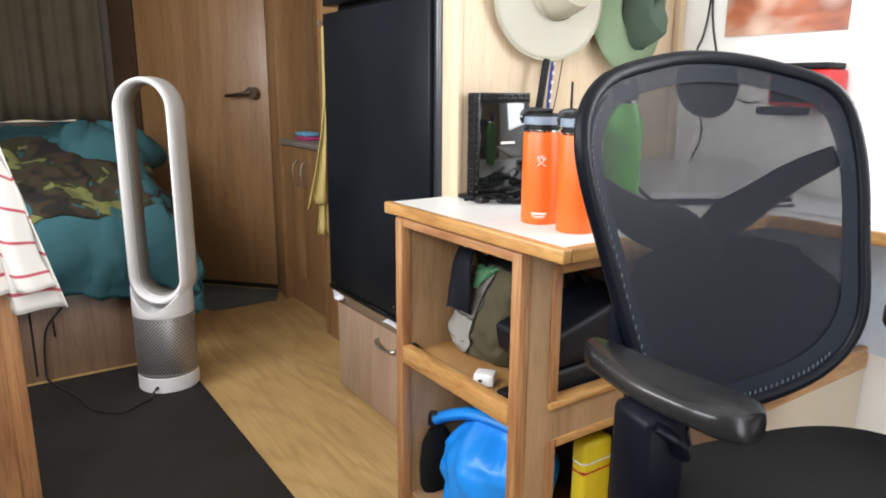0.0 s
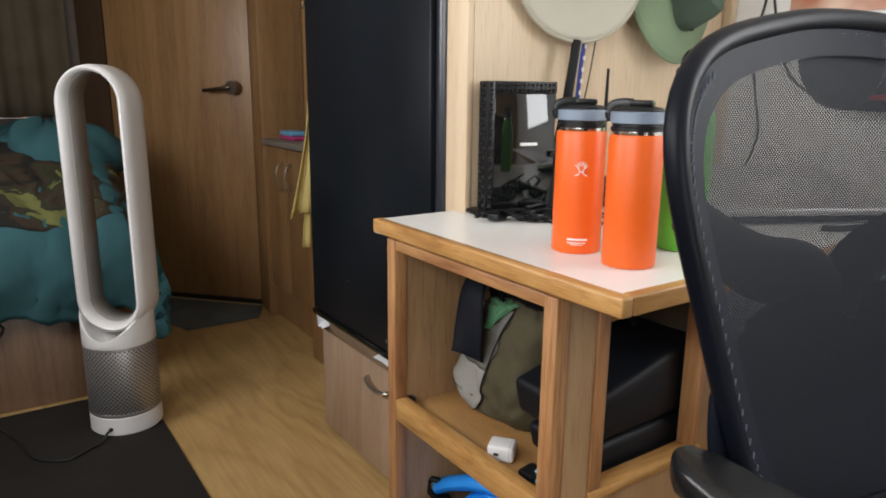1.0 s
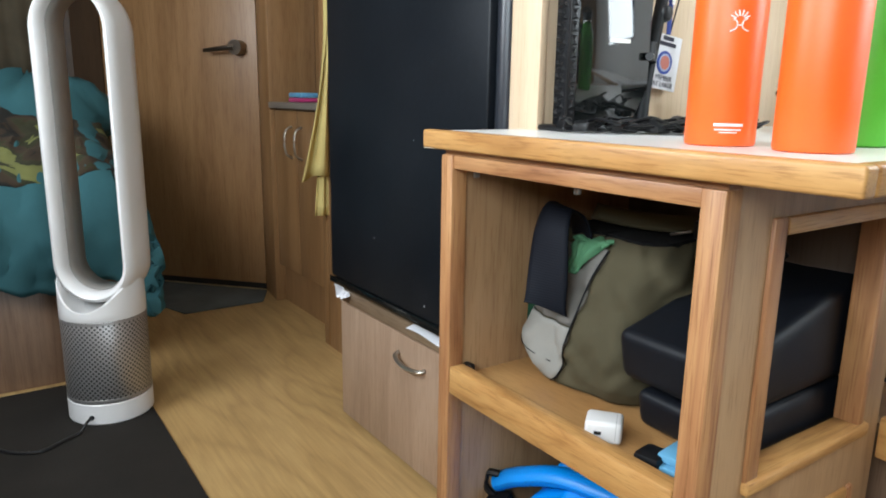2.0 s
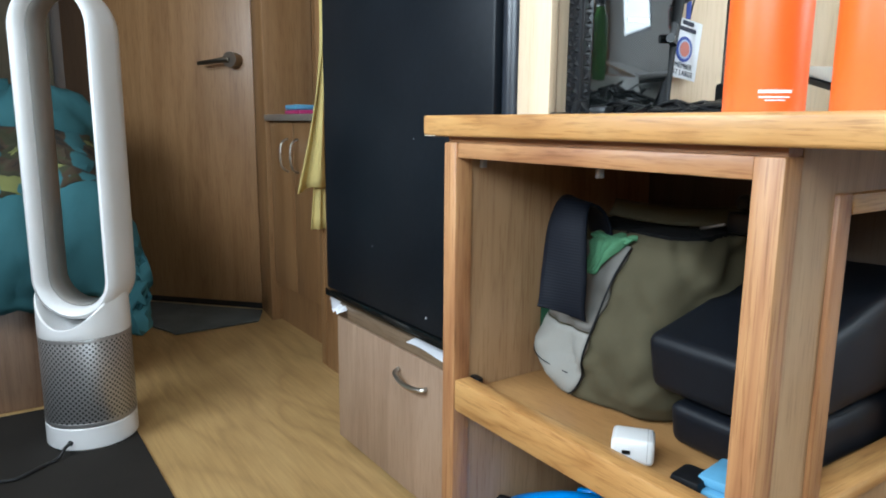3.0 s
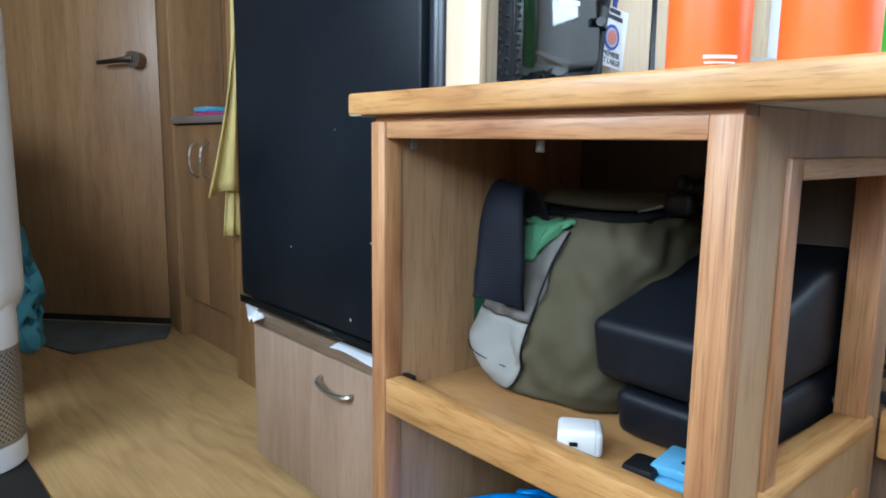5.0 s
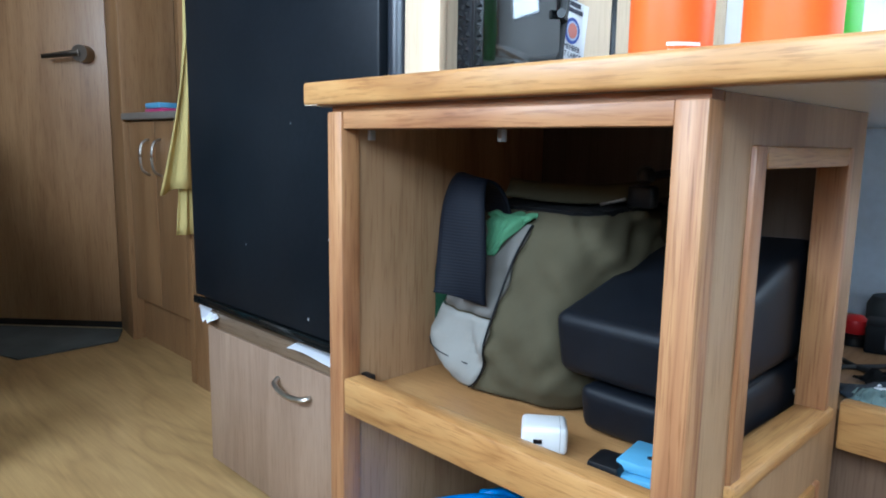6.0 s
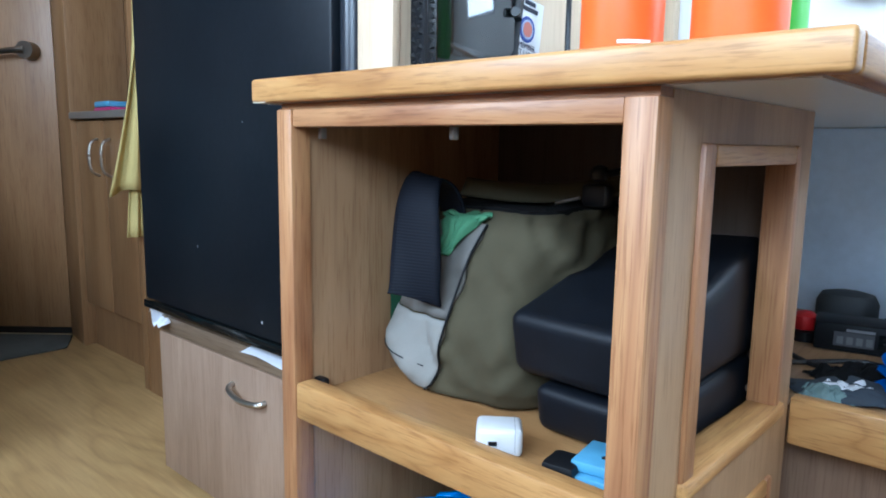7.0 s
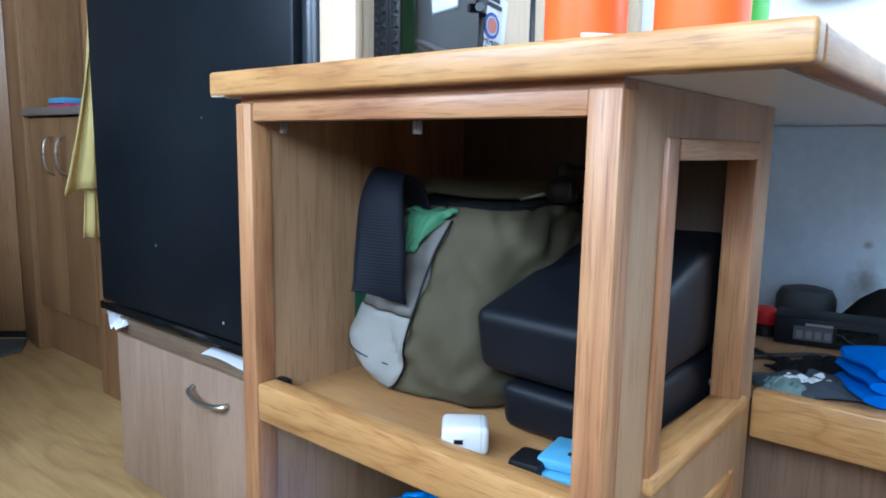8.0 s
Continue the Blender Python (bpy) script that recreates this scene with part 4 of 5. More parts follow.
# ---- things on the desk ----
def bottle(at, rz, body, label, printed):
    b = thing("drinking_flask", (at[0], at[1], DZ - 0.002), label, "bottle", "flasks on the desk", rz)
    LOCAL[0] = True
    b.scale = (0.94, 0.94, 0.935)
    R = 0.0368
    bd = part("body", lathe([(R - 0.004, 0.0), (R - 0.001, 0.001), (R, 0.004), (R, 0.176), (R - 0.001, 0.180), (R - 0.003, 0.1815)], seg=56), body, b)
    part("steel_neck", lathe([(R - 0.0035, 0.181), (R - 0.003, 0.185), (R - 0.004, 0.190), (R - 0.006, 0.1905)], seg=48), steel_b, b)
    ld = part("lid", lathe([(R - 0.002, 0.186), (R - 0.0015, 0.1865), (R - 0.0015, 0.191), (R - 0.0035, 0.192), (R - 0.0035, 0.214), (R - 0.006, 0.217), (R - 0.02, 0.219), (0.004, 0.219)], seg=48), black_pl, b, "black screw lid")
    part("lid_band", lathe([(R - 0.0032, 0.196), (R - 0.0005, 0.197), (R - 0.0005, 0.211), (R - 0.0032, 0.212)], seg=48), cap_grey, ld, "blue-grey grip band")
    part("flip_spout", box(-0.012, 0.020, -0.013, 0.013, 0.2185, 0.227, 0.004), black_pl, ld)
    part("carry_loop", tube([(-0.034, 0.0, 0.200), (-0.038, 0, 0.210), (-0.034, 0, 0.219), (-0.020, 0, 0.222), (-0.008, 0, 0.221)], 0.005, 5, 8, False, 1.5), black_pl, ld)
    if printed:
        def wrap(w, z, d=0.0004):
            a = w / R
            return (( R + d) * math.sin(a), -(R + d) * math.cos(a), z)

        def decal(w0, w1, z0, z1, name):
            part(name, grid(6, 1, lambda u, v: wrap(w0 + (w1 - w0) * u, z0 + (z1 - z0) * v)), white_ink, bd)
        decal(-0.016, 0.014, 0.0215, 0.0245, "print_line")
        decal(-0.015, 0.012, 0.0172, 0.0186, "print_line")
        decal(-0.010, 0.008, 0.0145, 0.0156, "print_line")
        for a in (-60, -35, -10, 15, 40, 62):
            c, sn = math.sin(radians(a)), math.cos(radians(a))
            part("emblem_ray", tube([wrap(0.0045 * c, 0.128 + 0.0045 * sn), wrap(0.0105 * c, 0.128 + 0.0105 * sn)], 0.0007, 2, 6), white_ink, bd)
        part("emblem_line", tube([wrap(-0.009, 0.1175), wrap(-0.003, 0.121), wrap(-0.003, 0.127), wrap(-0.007, 0.130)], 0.0007, 4, 6), white_ink, bd)
        part("emblem_line", tube([wrap(0.009, 0.1175), wrap(0.003, 0.121), wrap(0.003, 0.127), wrap(0.007, 0.130)], 0.0007, 4, 6), white_ink, bd)
        part("emblem_bar", tube([wrap(-0.003, 0.1235), wrap(0.003, 0.1235)], 0.0007, 2, 6), white_ink, bd)
    LOCAL[0] = False
    return b


bottle((0.992, 1.173), -42, orange, "orange insulated steel flask with white emblem and black lid", True)
bottle((0.989, 1.074), -60, orange, "plain orange insulated steel flask with black lid", False)
gb = thing("drinking_bottle", (1.130, 1.101, DZ - 0.002), "tall green steel bottle with shouldered neck and black cap", "bottle", "flasks on the desk")
LOCAL[0] = True
part("body", lathe([(0.031, 0), (0.0345, 0.002), (0.0355, 0.006), (0.0355, 0.178), (0.034, 0.19), (0.029, 0.203), (0.0245, 0.211), (0.0235, 0.222)], seg=48), green_pc, gb)
part("steel_neck", lathe([(0.0225, 0.221), (0.0225, 0.229), (0.021, 0.2295)], seg=40), steel_b, gb)
cp = part("cap", lathe([(0.0225, 0.2285), (0.024, 0.23), (0.024, 0.252), (0.021, 0.256), (0.004, 0.2565)], seg=40), black_pl, gb)
part("cap_loop", tube([(-0.021, 0, 0.25), (-0.018, 0, 0.268), (0, 0, 0.275), (0.018, 0, 0.268), (0.021, 0, 0.25)], 0.0045, 5, 8, False, 1.6), black_pl, cp)
LOCAL[0] = False

rt = thing("router", (1.047, 1.456, DZ - 0.002), "upright black router with glossy front and studded edges", "router", rz=-10)
LOCAL[0] = True
part("body", box(0.0, 0.142, 0.004, 0.034, 0.008, 0.238, 0.003), black_mt, rt)
part("glossy_front", box(0.0145, 0.141, -0.001, 0.0045, 0.014, 0.216, 0.001), gloss_black, rt, "glossy black front")
part("front_rim", box(0.0, 0.014, -0.002, 0.004, 0.008, 0.238, 0.001), black_pl, rt)
part("top_rim", box(0.0143, 0.142, -0.002, 0.004, 0.2165, 0.238, 0.001), black_pl, rt)
part("foot", box(-0.018, 0.150, -0.024, 0.060, 0.0, 0.0085, 0.003), black_pl, rt)
part("name_bar", box(0.068, 0.104, -0.0018, -0.0011, 0.124, 0.1295), white_ink, rt, "white printed bar")
stud = bmesh.new()


def facet(bm, c, a, b, n, r, h):
    vs = [bm.verts.new(Vector(c) + Vector(a) * (r * math.cos(q)) + Vector(b) * (r * math.sin(q))) for q in (0.52, 2.62, 4.71)]
    top = bm.verts.new(Vector(c) + Vector(n) * h)
    for i in range(3):
        bm.faces.new((vs[i], vs[(i + 1) % 3], top))


for i in range(26):
    z = 0.017 + i * 0.0086
    for j in range(2):
        facet(stud, (-0.0002, 0.010 + j * 0.0115 + (i % 2) * 0.004, z), (0, 1, 0), (0, 0, 1 if (i + j) % 2 else -1), (-1, 0, 0), 0.0052, 0.004)
    for j in range(1):
        facet(stud, (0.0068 + j * 0.0115, -0.0022, z), (1, 0, 0), (0, 0, 1 if (i + j) % 2 else -1), (0, -1, 0), 0.0052, 0.004)
for i in range(14):
    for j in range(2):
        facet(stud, (0.020 + i * 0.0088, -0.0022, 0.222 + j * 0.010), (1, 0, 0), (0, 0, 1 if (i + j) % 2 else -1), (0, -1, 0), 0.0048, 0.004)
tagged(part("studs", stud, black_pl, rt, "", 0), kind="stuff")
LOCAL[0] = False

cl = thing("cable_tangle", (1.12, 1.36, DZ), "tangle of black straps and cables on the desk", "cable")
random.seed(4)
for k in range(12):
    x, y = 1.015 + 0.014 * k, 1.425 - 0.012 * k + random.uniform(-0.015, 0.015)
    pts = [(x + random.uniform(-0.02, 0.02), y + random.uniform(-0.02, 0.03), DZ + 0.004 + random.uniform(0, 0.008))]
    for q in range(5):
        pts.append((pts[-1][0] + random.uniform(-0.005, 0.040), pts[-1][1] + random.uniform(-0.036, 0.026), DZ + 0.004 + random.uniform(0, 0.016)))
    part("strap", tube(pts, random.uniform(0.004, 0.009), 5, 8, False, 0.4), black_pl if k % 2 else black_mt, cl)
for x, y, a in ((1.035, 1.405, 20), (1.075, 1.375, -30), (1.11, 1.345, 10), (1.15, 1.335, 60), (1.19, 1.38, -15), (1.24, 1.40, 25)):
    b = box(-0.019, 0.019, -0.011, 0.011, 0.0, 0.013, 0.004)
    b.transform(pose(x, y, DZ, 0, 0, a))
    part("buckle", b, black_pl, cl)

tr = thing("folding_stand", (1.20, 1.45, DZ), "black folding stand leaning beside the router", "stand")
part("foot", box(1.135, 1.235, 1.405, 1.455, DZ - 0.001, DZ + 0.008, 0.003), black_mt, tr)
part("foot_arm", tube([(1.12, 1.43, DZ + 0.010), (1.17, 1.432, DZ + 0.013), (1.22, 1.44, DZ + 0.011)], 0.006, 3, 8, False, 0.6), black_pl, tr)
part("pole", tube([(1.178, 1.432, DZ + 0.006), (1.192, 1.440, 0.80), (1.214, 1.449, 0.86), (1.240, 1.456, 0.95), (1.262, 1.462, 1.05)], lambda t: 0.0105 - 0.002 * t, 4, 12), black_mt, tr)
part("clamp", tube([(1.192, 1.436, 0.835), (1.198, 1.440, 0.862)], 0.010, 2, 10), black_pl, tr)
part("knob", tube([(1.188, 1.430, 0.842), (1.178, 1.424, 0.842)], 0.006, 2, 10), black_pl, tr)
part("strut", tube([(1.205, 1.443, 0.80), (1.226, 1.450, 0.88), (1.246, 1.456, 0.96)], 0.004, 4, 8), black_mt, tr)
part("ball_joint", lathe([(0.004, 0.0), (0.012, 0.004), (0.0145, 0.013), (0.012, 0.022), (0.004, 0.026)], (1.236, 1.452, 0.895), 20), black_pl, tr)
ly = thing("name_badge", (1.30, 1.49, 0.84), "white membership badge hanging on a blue lanyard", "badge")
part("card", prism([(1.272, 1.488), (1.340, 1.488), (1.340, 1.4895), (1.272, 1.4895)], 0.80, 0.886, 0.0004), paper, ly)
ys = 1.4868


def disc(x, z, r, d, name, m, label=""):
    part(name, tube([(x, ys + 0.0006, z), (x, ys - d, z)], r, 1, 32), m, ly, label)


disc(1.303, 0.842, 0.0185, 0.0002, "emblem", plain("emblem_blue", (0.03, 0.06, 0.30), 0.6))
disc(1.303, 0.842, 0.014, 0.0006, "emblem_ring", plain("emblem_pale", (0.35, 0.42, 0.60), 0.6))
disc(1.303, 0.842, 0.011, 0.0010, "emblem_core", plain("emblem_red", (0.50, 0.16, 0.12), 0.6))


def lettering(text, size, m, parent, origin, name="lettering"):
    cu_ = bpy.data.curves.new(name, "FONT")
    cu_.body, cu_.size, cu_.align_x, cu_.extrude = text, size, "CENTER", 0.0002
    tmp = bpy.data.objects.new(name, cu_)
    me = bpy.data.meshes.new_from_object(tmp)
    bpy.data.objects.remove(tmp)
    me.transform(Matrix.Translation(origin) @ Matrix.Rotation(radians(90), 4, "X"))
    me.materials.append(m)
    ob = new(name, me)
    ob.parent = parent
    ob.matrix_parent_inverse = parent.matrix_basis.inverted()
    return ob


ink = plain("dark_ink", (0.03, 0.03, 0.05), 0.7)
lettering("MEMBER", 0.011, ink, ly, (1.306, ys, 0.8145))
lettering("AT LARGE", 0.011, ink, ly, (1.306, ys, 0.804))
part("print_bar", box(1.285, 1.325, ys, ys + 0.0006, 0.868, 0.874), ink, ly)
part("print_bar", box(1.292, 1.318, ys, ys + 0.0006, 0.877, 0.883), ink, ly)
lan = plain("lanyard_blue", (0.02, 0.045, 0.26), 0.7)
part("lanyard", tube([(1.302, 1.487, 0.886), (1.292, 1.484, 0.95), (1.284, 1.478, 1.03), (1.288, 1.474, 1.12)], 0.006, 5, 8, False, 0.2, (0, 1, 0)), lan, ly, "blue printed lanyard")
part("lanyard", tube([(1.306, 1.488, 0.886), (1.318, 1.487, 0.97), (1.325, 1.485, 1.12)], 0.0014, 5, 6), cable_m, ly)
for k in range(6):
    t = k / 5
    part("lanyard_print", box(1.288 + 0.006 * (1 - t) - 0.003, 1.288 + 0.006 * (1 - t) + 0.003, 1.4755 + 0.004 * (1 - t), 1.477 + 0.004 * (1 - t), 0.93 + 0.022 * k, 0.938 + 0.022 * k), white_ink, ly)

ly.matrix_basis = pose(1.286, 1.488, 0.838, 0, 7, 0)

rd = thing("handheld_radio", (1.335, 1.44, DZ), "small black handheld radio with stub antenna", "radio")
part("body", box(1.322, 1.36, 1.43, 1.452, DZ - 0.001, 0.79, 0.005), black_mt, rd)
part("screen", box(1.327, 1.352, 1.4285, 1.4305, 0.76, 0.782, 0.0005), gloss_black, rd)
part("antenna", tube([(1.328, 1.44, 0.788), (1.329, 1.441, 0.90), (1.331, 1.442, 1.0)], lambda t: 0.0048 - 0.002 * t, 3, 8), black_pl, rd)
part("cradle", box(1.27, 1.345, 1.40, 1.47, DZ - 0.001, 0.748, 0.004), black_pl, rd)

lt = thing("laptop", (1.52, 1.2, DZ), "closed silver laptop propped on a low stand", "laptop", rz=-28)
LOCAL[0] = True
TILT = Matrix.Translation((0, -0.115, 0.002)) @ Matrix.Rotation(radians(13), 4, "X") @ Matrix.Translation((0, 0.115, 0))


def tilted(bm):
    bm.transform(TILT)
    return bm


part("base", tilted(box(-0.165, 0.165, -0.115, 0.115, 0.0, 0.010, 0.004)), black_mt, lt)
part("lid", tilted(box(-0.166, 0.166, -0.116, 0.116, 0.0105, 0.026, 0.006, seg=3)), silver, lt, "silver lid")
part("emblem", tilted(tube([(0.0, 0.0, 0.0255), (0.0, 0.0, 0.0264)], 0.017, 1, 24)), white_ink, lt)
part("stand_block", prism([(-0.10, 0.06), (0.10, 0.06), (0.10, 0.09), (-0.10, 0.09)], 0.0, 0.040, 0.003), black_mt, lt)
LOCAL[0] = False
pp = thing("paper_stack", (1.62, 0.93, DZ), "loose white papers on the desk", "paper")
part("sheet", box(1.50, 1.71, 0.82, 1.03, DZ - 0.001, DZ + 0.004, 0.001), paper, pp)
pn = thing("pen", (1.46, 1.03, DZ), "black pen lying on the desk", "pen")
part("barrel", tube([(1.43, 1.045, DZ + 0.004), (1.55, 0.985, DZ + 0.004)], 0.0055, 2, 10), black_pl, pn)


# ---- on the walls over the desk ----
def hat(name, cx, cz, rx, rz_, crown, mb, mc, band, label, tilt):
    h = thing(name, (cx, 1.49, cz), label, "hat", "hats on the wall")
    def brim(u, v):
        a = 2 * math.pi * u
        s = 0.44 + 0.56 * v
        y = 1.468 - 0.020 * (1 - v) + 0.016 * v * math.sin(2 * a + tilt) - 0.02 * v * v * max(0, math.cos(a - 0.4))
        return (cx + rx * s * math.cos(a), y, cz + rz_ * s * math.sin(a))
    bm = grid(72, 8, brim)
    bmesh.ops.remove_doubles(bm, verts=bm.verts, dist=1e-5)
    br = thicken(part("brim", bm, mb, h), 0.004, 0)
    part("brim_edge", tube([brim(k / 48, 1.0) for k in range(48)], 0.0035, 1, 8, True), mc, br)
    def dome(s, d):
        """A ring of the crown; crown squeezes it sideways and draws it out upwards."""
        dip = 0.012 * (d > 0.05)
        return [(cx + rx * s * crown * math.cos(a) + 0.10 * rx * (1 - crown) * math.sin(3 * a), 1.455 - d + dip * math.sin(a) + 0.02 * (1 - crown) * math.cos(2 * a), cz + rz_ * s * (1.9 - 0.9 * crown) * math.sin(a) * (1 - 10 * dip)) for a in [2 * math.pi * k / 48 for k in range(48)]]

    part("crown", loft([dome(*q) for q in ((0.46, 0.0), (0.45, 0.03), (0.42, 0.06), (0.36, 0.078), (0.2, 0.082), (0.05, 0.07))]), band if crown < 1 else mc, h)
    part("band", loft([dome(0.468, d) for d in (0.004, 0.024)], False), band, h)
    return h


hat("sun_hat", 1.268, 1.213, 0.155, 0.165, 1, hat_white, hat_beige, hat_beige, "cream canvas sun hat hanging on the oak panel", 0.3)
hat("bush_hat", 1.548, 1.190, 0.128, 0.172, 0.6, hat_green, hat_green, hat_dgreen, "sage green bush hat hanging beside the cream one", 1.9)


def picture_mat():
    m, nt, b = mat("desert_print")
    n = noise_node(nt, 7, 2, (1, 1, 2.4), 0.4, 0.2)
    v = nt.nodes.new("ShaderNodeTexVoronoi")
    v.inputs["Scale"].default_value = 13
    tc = nt.nodes.new("ShaderNodeTexCoord")
    nt.links.new(tc.outputs["Object"], v.inputs["Vector"])
    c = ramp(nt, n, [(0.35, (0.20, 0.05, 0.03)), (0.48, (0.60, 0.15, 0.05)), (0.6, (0.75, 0.48, 0.36))])
    c2 = ramp(nt, v.outputs["Distance"], [(0.1, (0.82, 0.62, 0.52)), (0.55, (0.36, 0.13, 0.08))])
    nt.links.new(mixc(nt, c, c2, 0.55), b.inputs["Base Color"])
    b.inputs["Roughness"].default_value = 0.5
    return m


po = thing("wall_print", (1.785, 1.19, 1.12), "print of orange desert boulders on the white wall", "picture")
part("sheet", box(1.783, 1.788, 1.04, 1.35, 1.118, 1.33), picture_mat(), po)
rc = thing("battery_charger", (1.74, 1.1, 0.93), "red and black charger fixed to the wall", "charger")
part("case", box(1.70, 1.786, 1.02, 1.165, 0.945, 1.03, 0.010), red_pl, rc)
part("face", box(1.688, 1.699, 1.035, 1.15, 0.955, 1.02, 0.004), black_pl, rc)
part("bracket", box(1.705, 1.785, 1.03, 1.14, 1.031, 1.045, 0.004), black_mt, rc)
part("foot_block", box(1.70, 1.785, 1.10, 1.19, 0.925, 0.944, 0.004), black_mt, rc)
for k, pts in enumerate((((1.782, 1.404, 1.35), (1.782, 1.40, 1.22), (1.782, 1.412, 1.13), (1.78, 1.43, 1.07), (1.77, 1.40, 0.95), (1.77, 1.385, 0.86), (1.75, 1.40, 0.78), (1.72, 1.38, 0.742)),
                         ((1.782, 1.39, 1.35), (1.782, 1.393, 1.2), (1.78, 1.37, 1.09), (1.77, 1.33, 1.0), (1.75, 1.26, 0.955), (1.73, 1.20, 0.955)))):
    c = thing("wall_cable", pts[0], "thin black cable running down the wall", "cable", "cables on the wall")
    part("cord", tube(pts, 0.0028, 6, 8), cable_m, c)

# ---- inside the cabinet ----
bag = thing("messenger_bag", (1.1, 1.34, 0.40), "olive canvas messenger bag with navy strap, slumped on the shelf", "bag")
FOOT = [(1.010, 1.458), (0.990, 1.43), (0.985, 1.385), (0.980, 1.33), (0.982, 1.285), (1.02, 1.262), (1.09, 1.255), (1.17, 1.27), (1.225, 1.32), (1.228, 1.40), (1.19, 1.452), (1.09, 1.468)]
foot = spline([(x, y, 0) for x, y in FOOT], 9, True)
bc = Vector((1.10, 1.365, 0))


def bag_ring(z, s, dx, dy, k):
    out = []
    for p in foot:
        q = bc + (p - bc) * s
        w = 0.017 * noise.noise(Vector((p.x * 18 + z * 14, p.y * 18 - z * 16, z * 9))) + 0.008 * noise.noise(Vector((p.x * 38 - z * 30, p.y * 45 + z * 30, z * 12))) * smooth01(k * 2)
        ridge = abs(noise.noise(Vector((p.x * 11 + z * 5, p.y * 11 - z * 9, 5 + z * 4))))
        w += (0.008 - 0.055 * max(0.0, 0.16 - ridge)) * smooth01(k * 1.6)
        n = (p - bc).normalized()
        out.append((q.x + dx + n.x * w, q.y + dy + n.y * w, z + 0.006 * noise.noise(Vector((p.x * 9, p.y * 9, 3))) * k))
    return out


BAG_RINGS = [(0.4015, 0.86, 0, 0, 0), (0.404, 0.95, 0, 0, 0.0), (0.425, 1.0, 0, 0, 0.3), (0.46, 1.01, 0.002, -0.002, 0.5), (0.51, 0.98, 0.008, -0.006, 0.7), (0.56, 0.93, 0.018, -0.010, 0.9), (0.595, 0.86, 0.028, -0.012, 1), (0.607, 0.78, 0.034, -0.012, 1), (0.600, 0.55, 0.036, -0.012, 1), (0.596, 0.2, 0.036, -0.012, 1)]
fine_rings = []
for a, b in zip(BAG_RINGS, BAG_RINGS[1:]):
    for q in range(4):
        fine_rings.append(bag_ring(*[u + (v - u) * q / 4 for u, v in zip(a, b)]))
fine_rings.append(bag_ring(*BAG_RINGS[-1]))
body = part("body", loft(fine_rings), olive, bag, "", 80)


def bag_point(idx, w, off):
    """A place on the bag's skin: idx runs round it, w climbs from the floor to the mouth."""
    f = w * (len(fine_rings) - 1)
    k = min(int(f), len(fine_rings) - 2)
    n = len(foot)
    a, t = int(math.floor(idx)), idx - math.floor(idx)
    pts = [Vector(fine_rings[q][a % n]).lerp(Vector(fine_rings[q][(a + 1) % n]), t) for q in (k, k + 1)]
    p = pts[0].lerp(pts[1], f - k)
    d = Vector((p.x - bc.x, p.y - bc.y, 0)).normalized()
    return p + d * off


def bag_patch(lo, hi, w0, w1, off, nu=16, nv=16, ripple=0.0, lift=0.0):
    return grid(nu, nv, lambda u, v: bag_point(lo(v) + (hi(v) - lo(v)) * u, w0 + (w1 - w0) * v, off + lift * v + ripple * math.sin(15 * u + 7 * v)))


def bag_seam(w):
    """How far round the bag the end panel reaches at a height."""
    return 18.3 + 5.6 * max(0.0, (w - 0.125) / 0.535) ** 0.5


thicken(part("end_pocket", bag_patch(lambda v: 4 - 2 * v, lambda v: bag_seam(0.13 + 0.27 * v), 0.13, 0.40, 0.003), pocket, bag, "pale grey canvas end pocket"), 0.003, 0)
thicken(part("end_panel", bag_patch(lambda v: 3 + 3 * v, lambda v: bag_seam(0.405 + 0.255 * v), 0.405, 0.66, 0.002), taupe, bag, "taupe canvas end panel"), 0.003, 0)
part("seam", tube([bag_point(bag_seam(0.125 + 0.535 * v), 0.125 + 0.535 * v, 0.004) for v in (0, 0.07, 0.15, 0.25, 0.4, 0.6, 0.8, 1.0)], 0.0013, 5, 6), black_mt, bag)
part("pocket_seam", tube([bag_point(5 + 13 * v, 0.30 - 0.05 * v, 0.0055) for v in (0, 0.3, 0.6, 1.0)], 0.0008, 5, 6), black_mt, bag)
thicken(part("green_flap", grid(14, 20, lambda u, v: (0.999 + 0.012 * u + 0.003 * math.sin(5 * v), 1.424 + 0.062 * u - 0.020 * u * (2 * v - 1) ** 4 - 0.012 * v, 0.500 + (0.066 - 0.010 * u ** 3) * (2 * v - 1))), dark_green, bag, "dark green flap"), 0.006, 1)


def lining(u, v):
    """Crumpled cloth spilling over the mouth, narrowing downwards."""
    idx = 12.8 + 3.0 * (1 - v) + u * (4.6 + 6.2 * v - 2.0 * (1 - v))
    crease = 0.007 * noise.noise(Vector((u * 5.5 + 2 * v, v * 4.0, 7))) + 0.004 * abs(math.sin(7 * u + 4 * v * v + 1))
    return bag_point(idx, 0.555 + 0.175 * v + 0.012 * noise.noise(Vector((u * 4, v * 2, 1))), 0.006 + crease + 0.004 * v)


thicken(part("green_lining", grid(36, 24, lining), bag_green, bag, "mint green lining bunched at the mouth"), 0.004, 0)
part("lining_roll", tube([bag_point(12.5 + 11.0 * k / 8, 0.72 + 0.02 * math.sin(k * 1.9), 0.004 + 0.006 * math.sin(k * 1.3)) for k in range(9)], 0.006, 4, 8, False, 0.6), bag_green, bag)


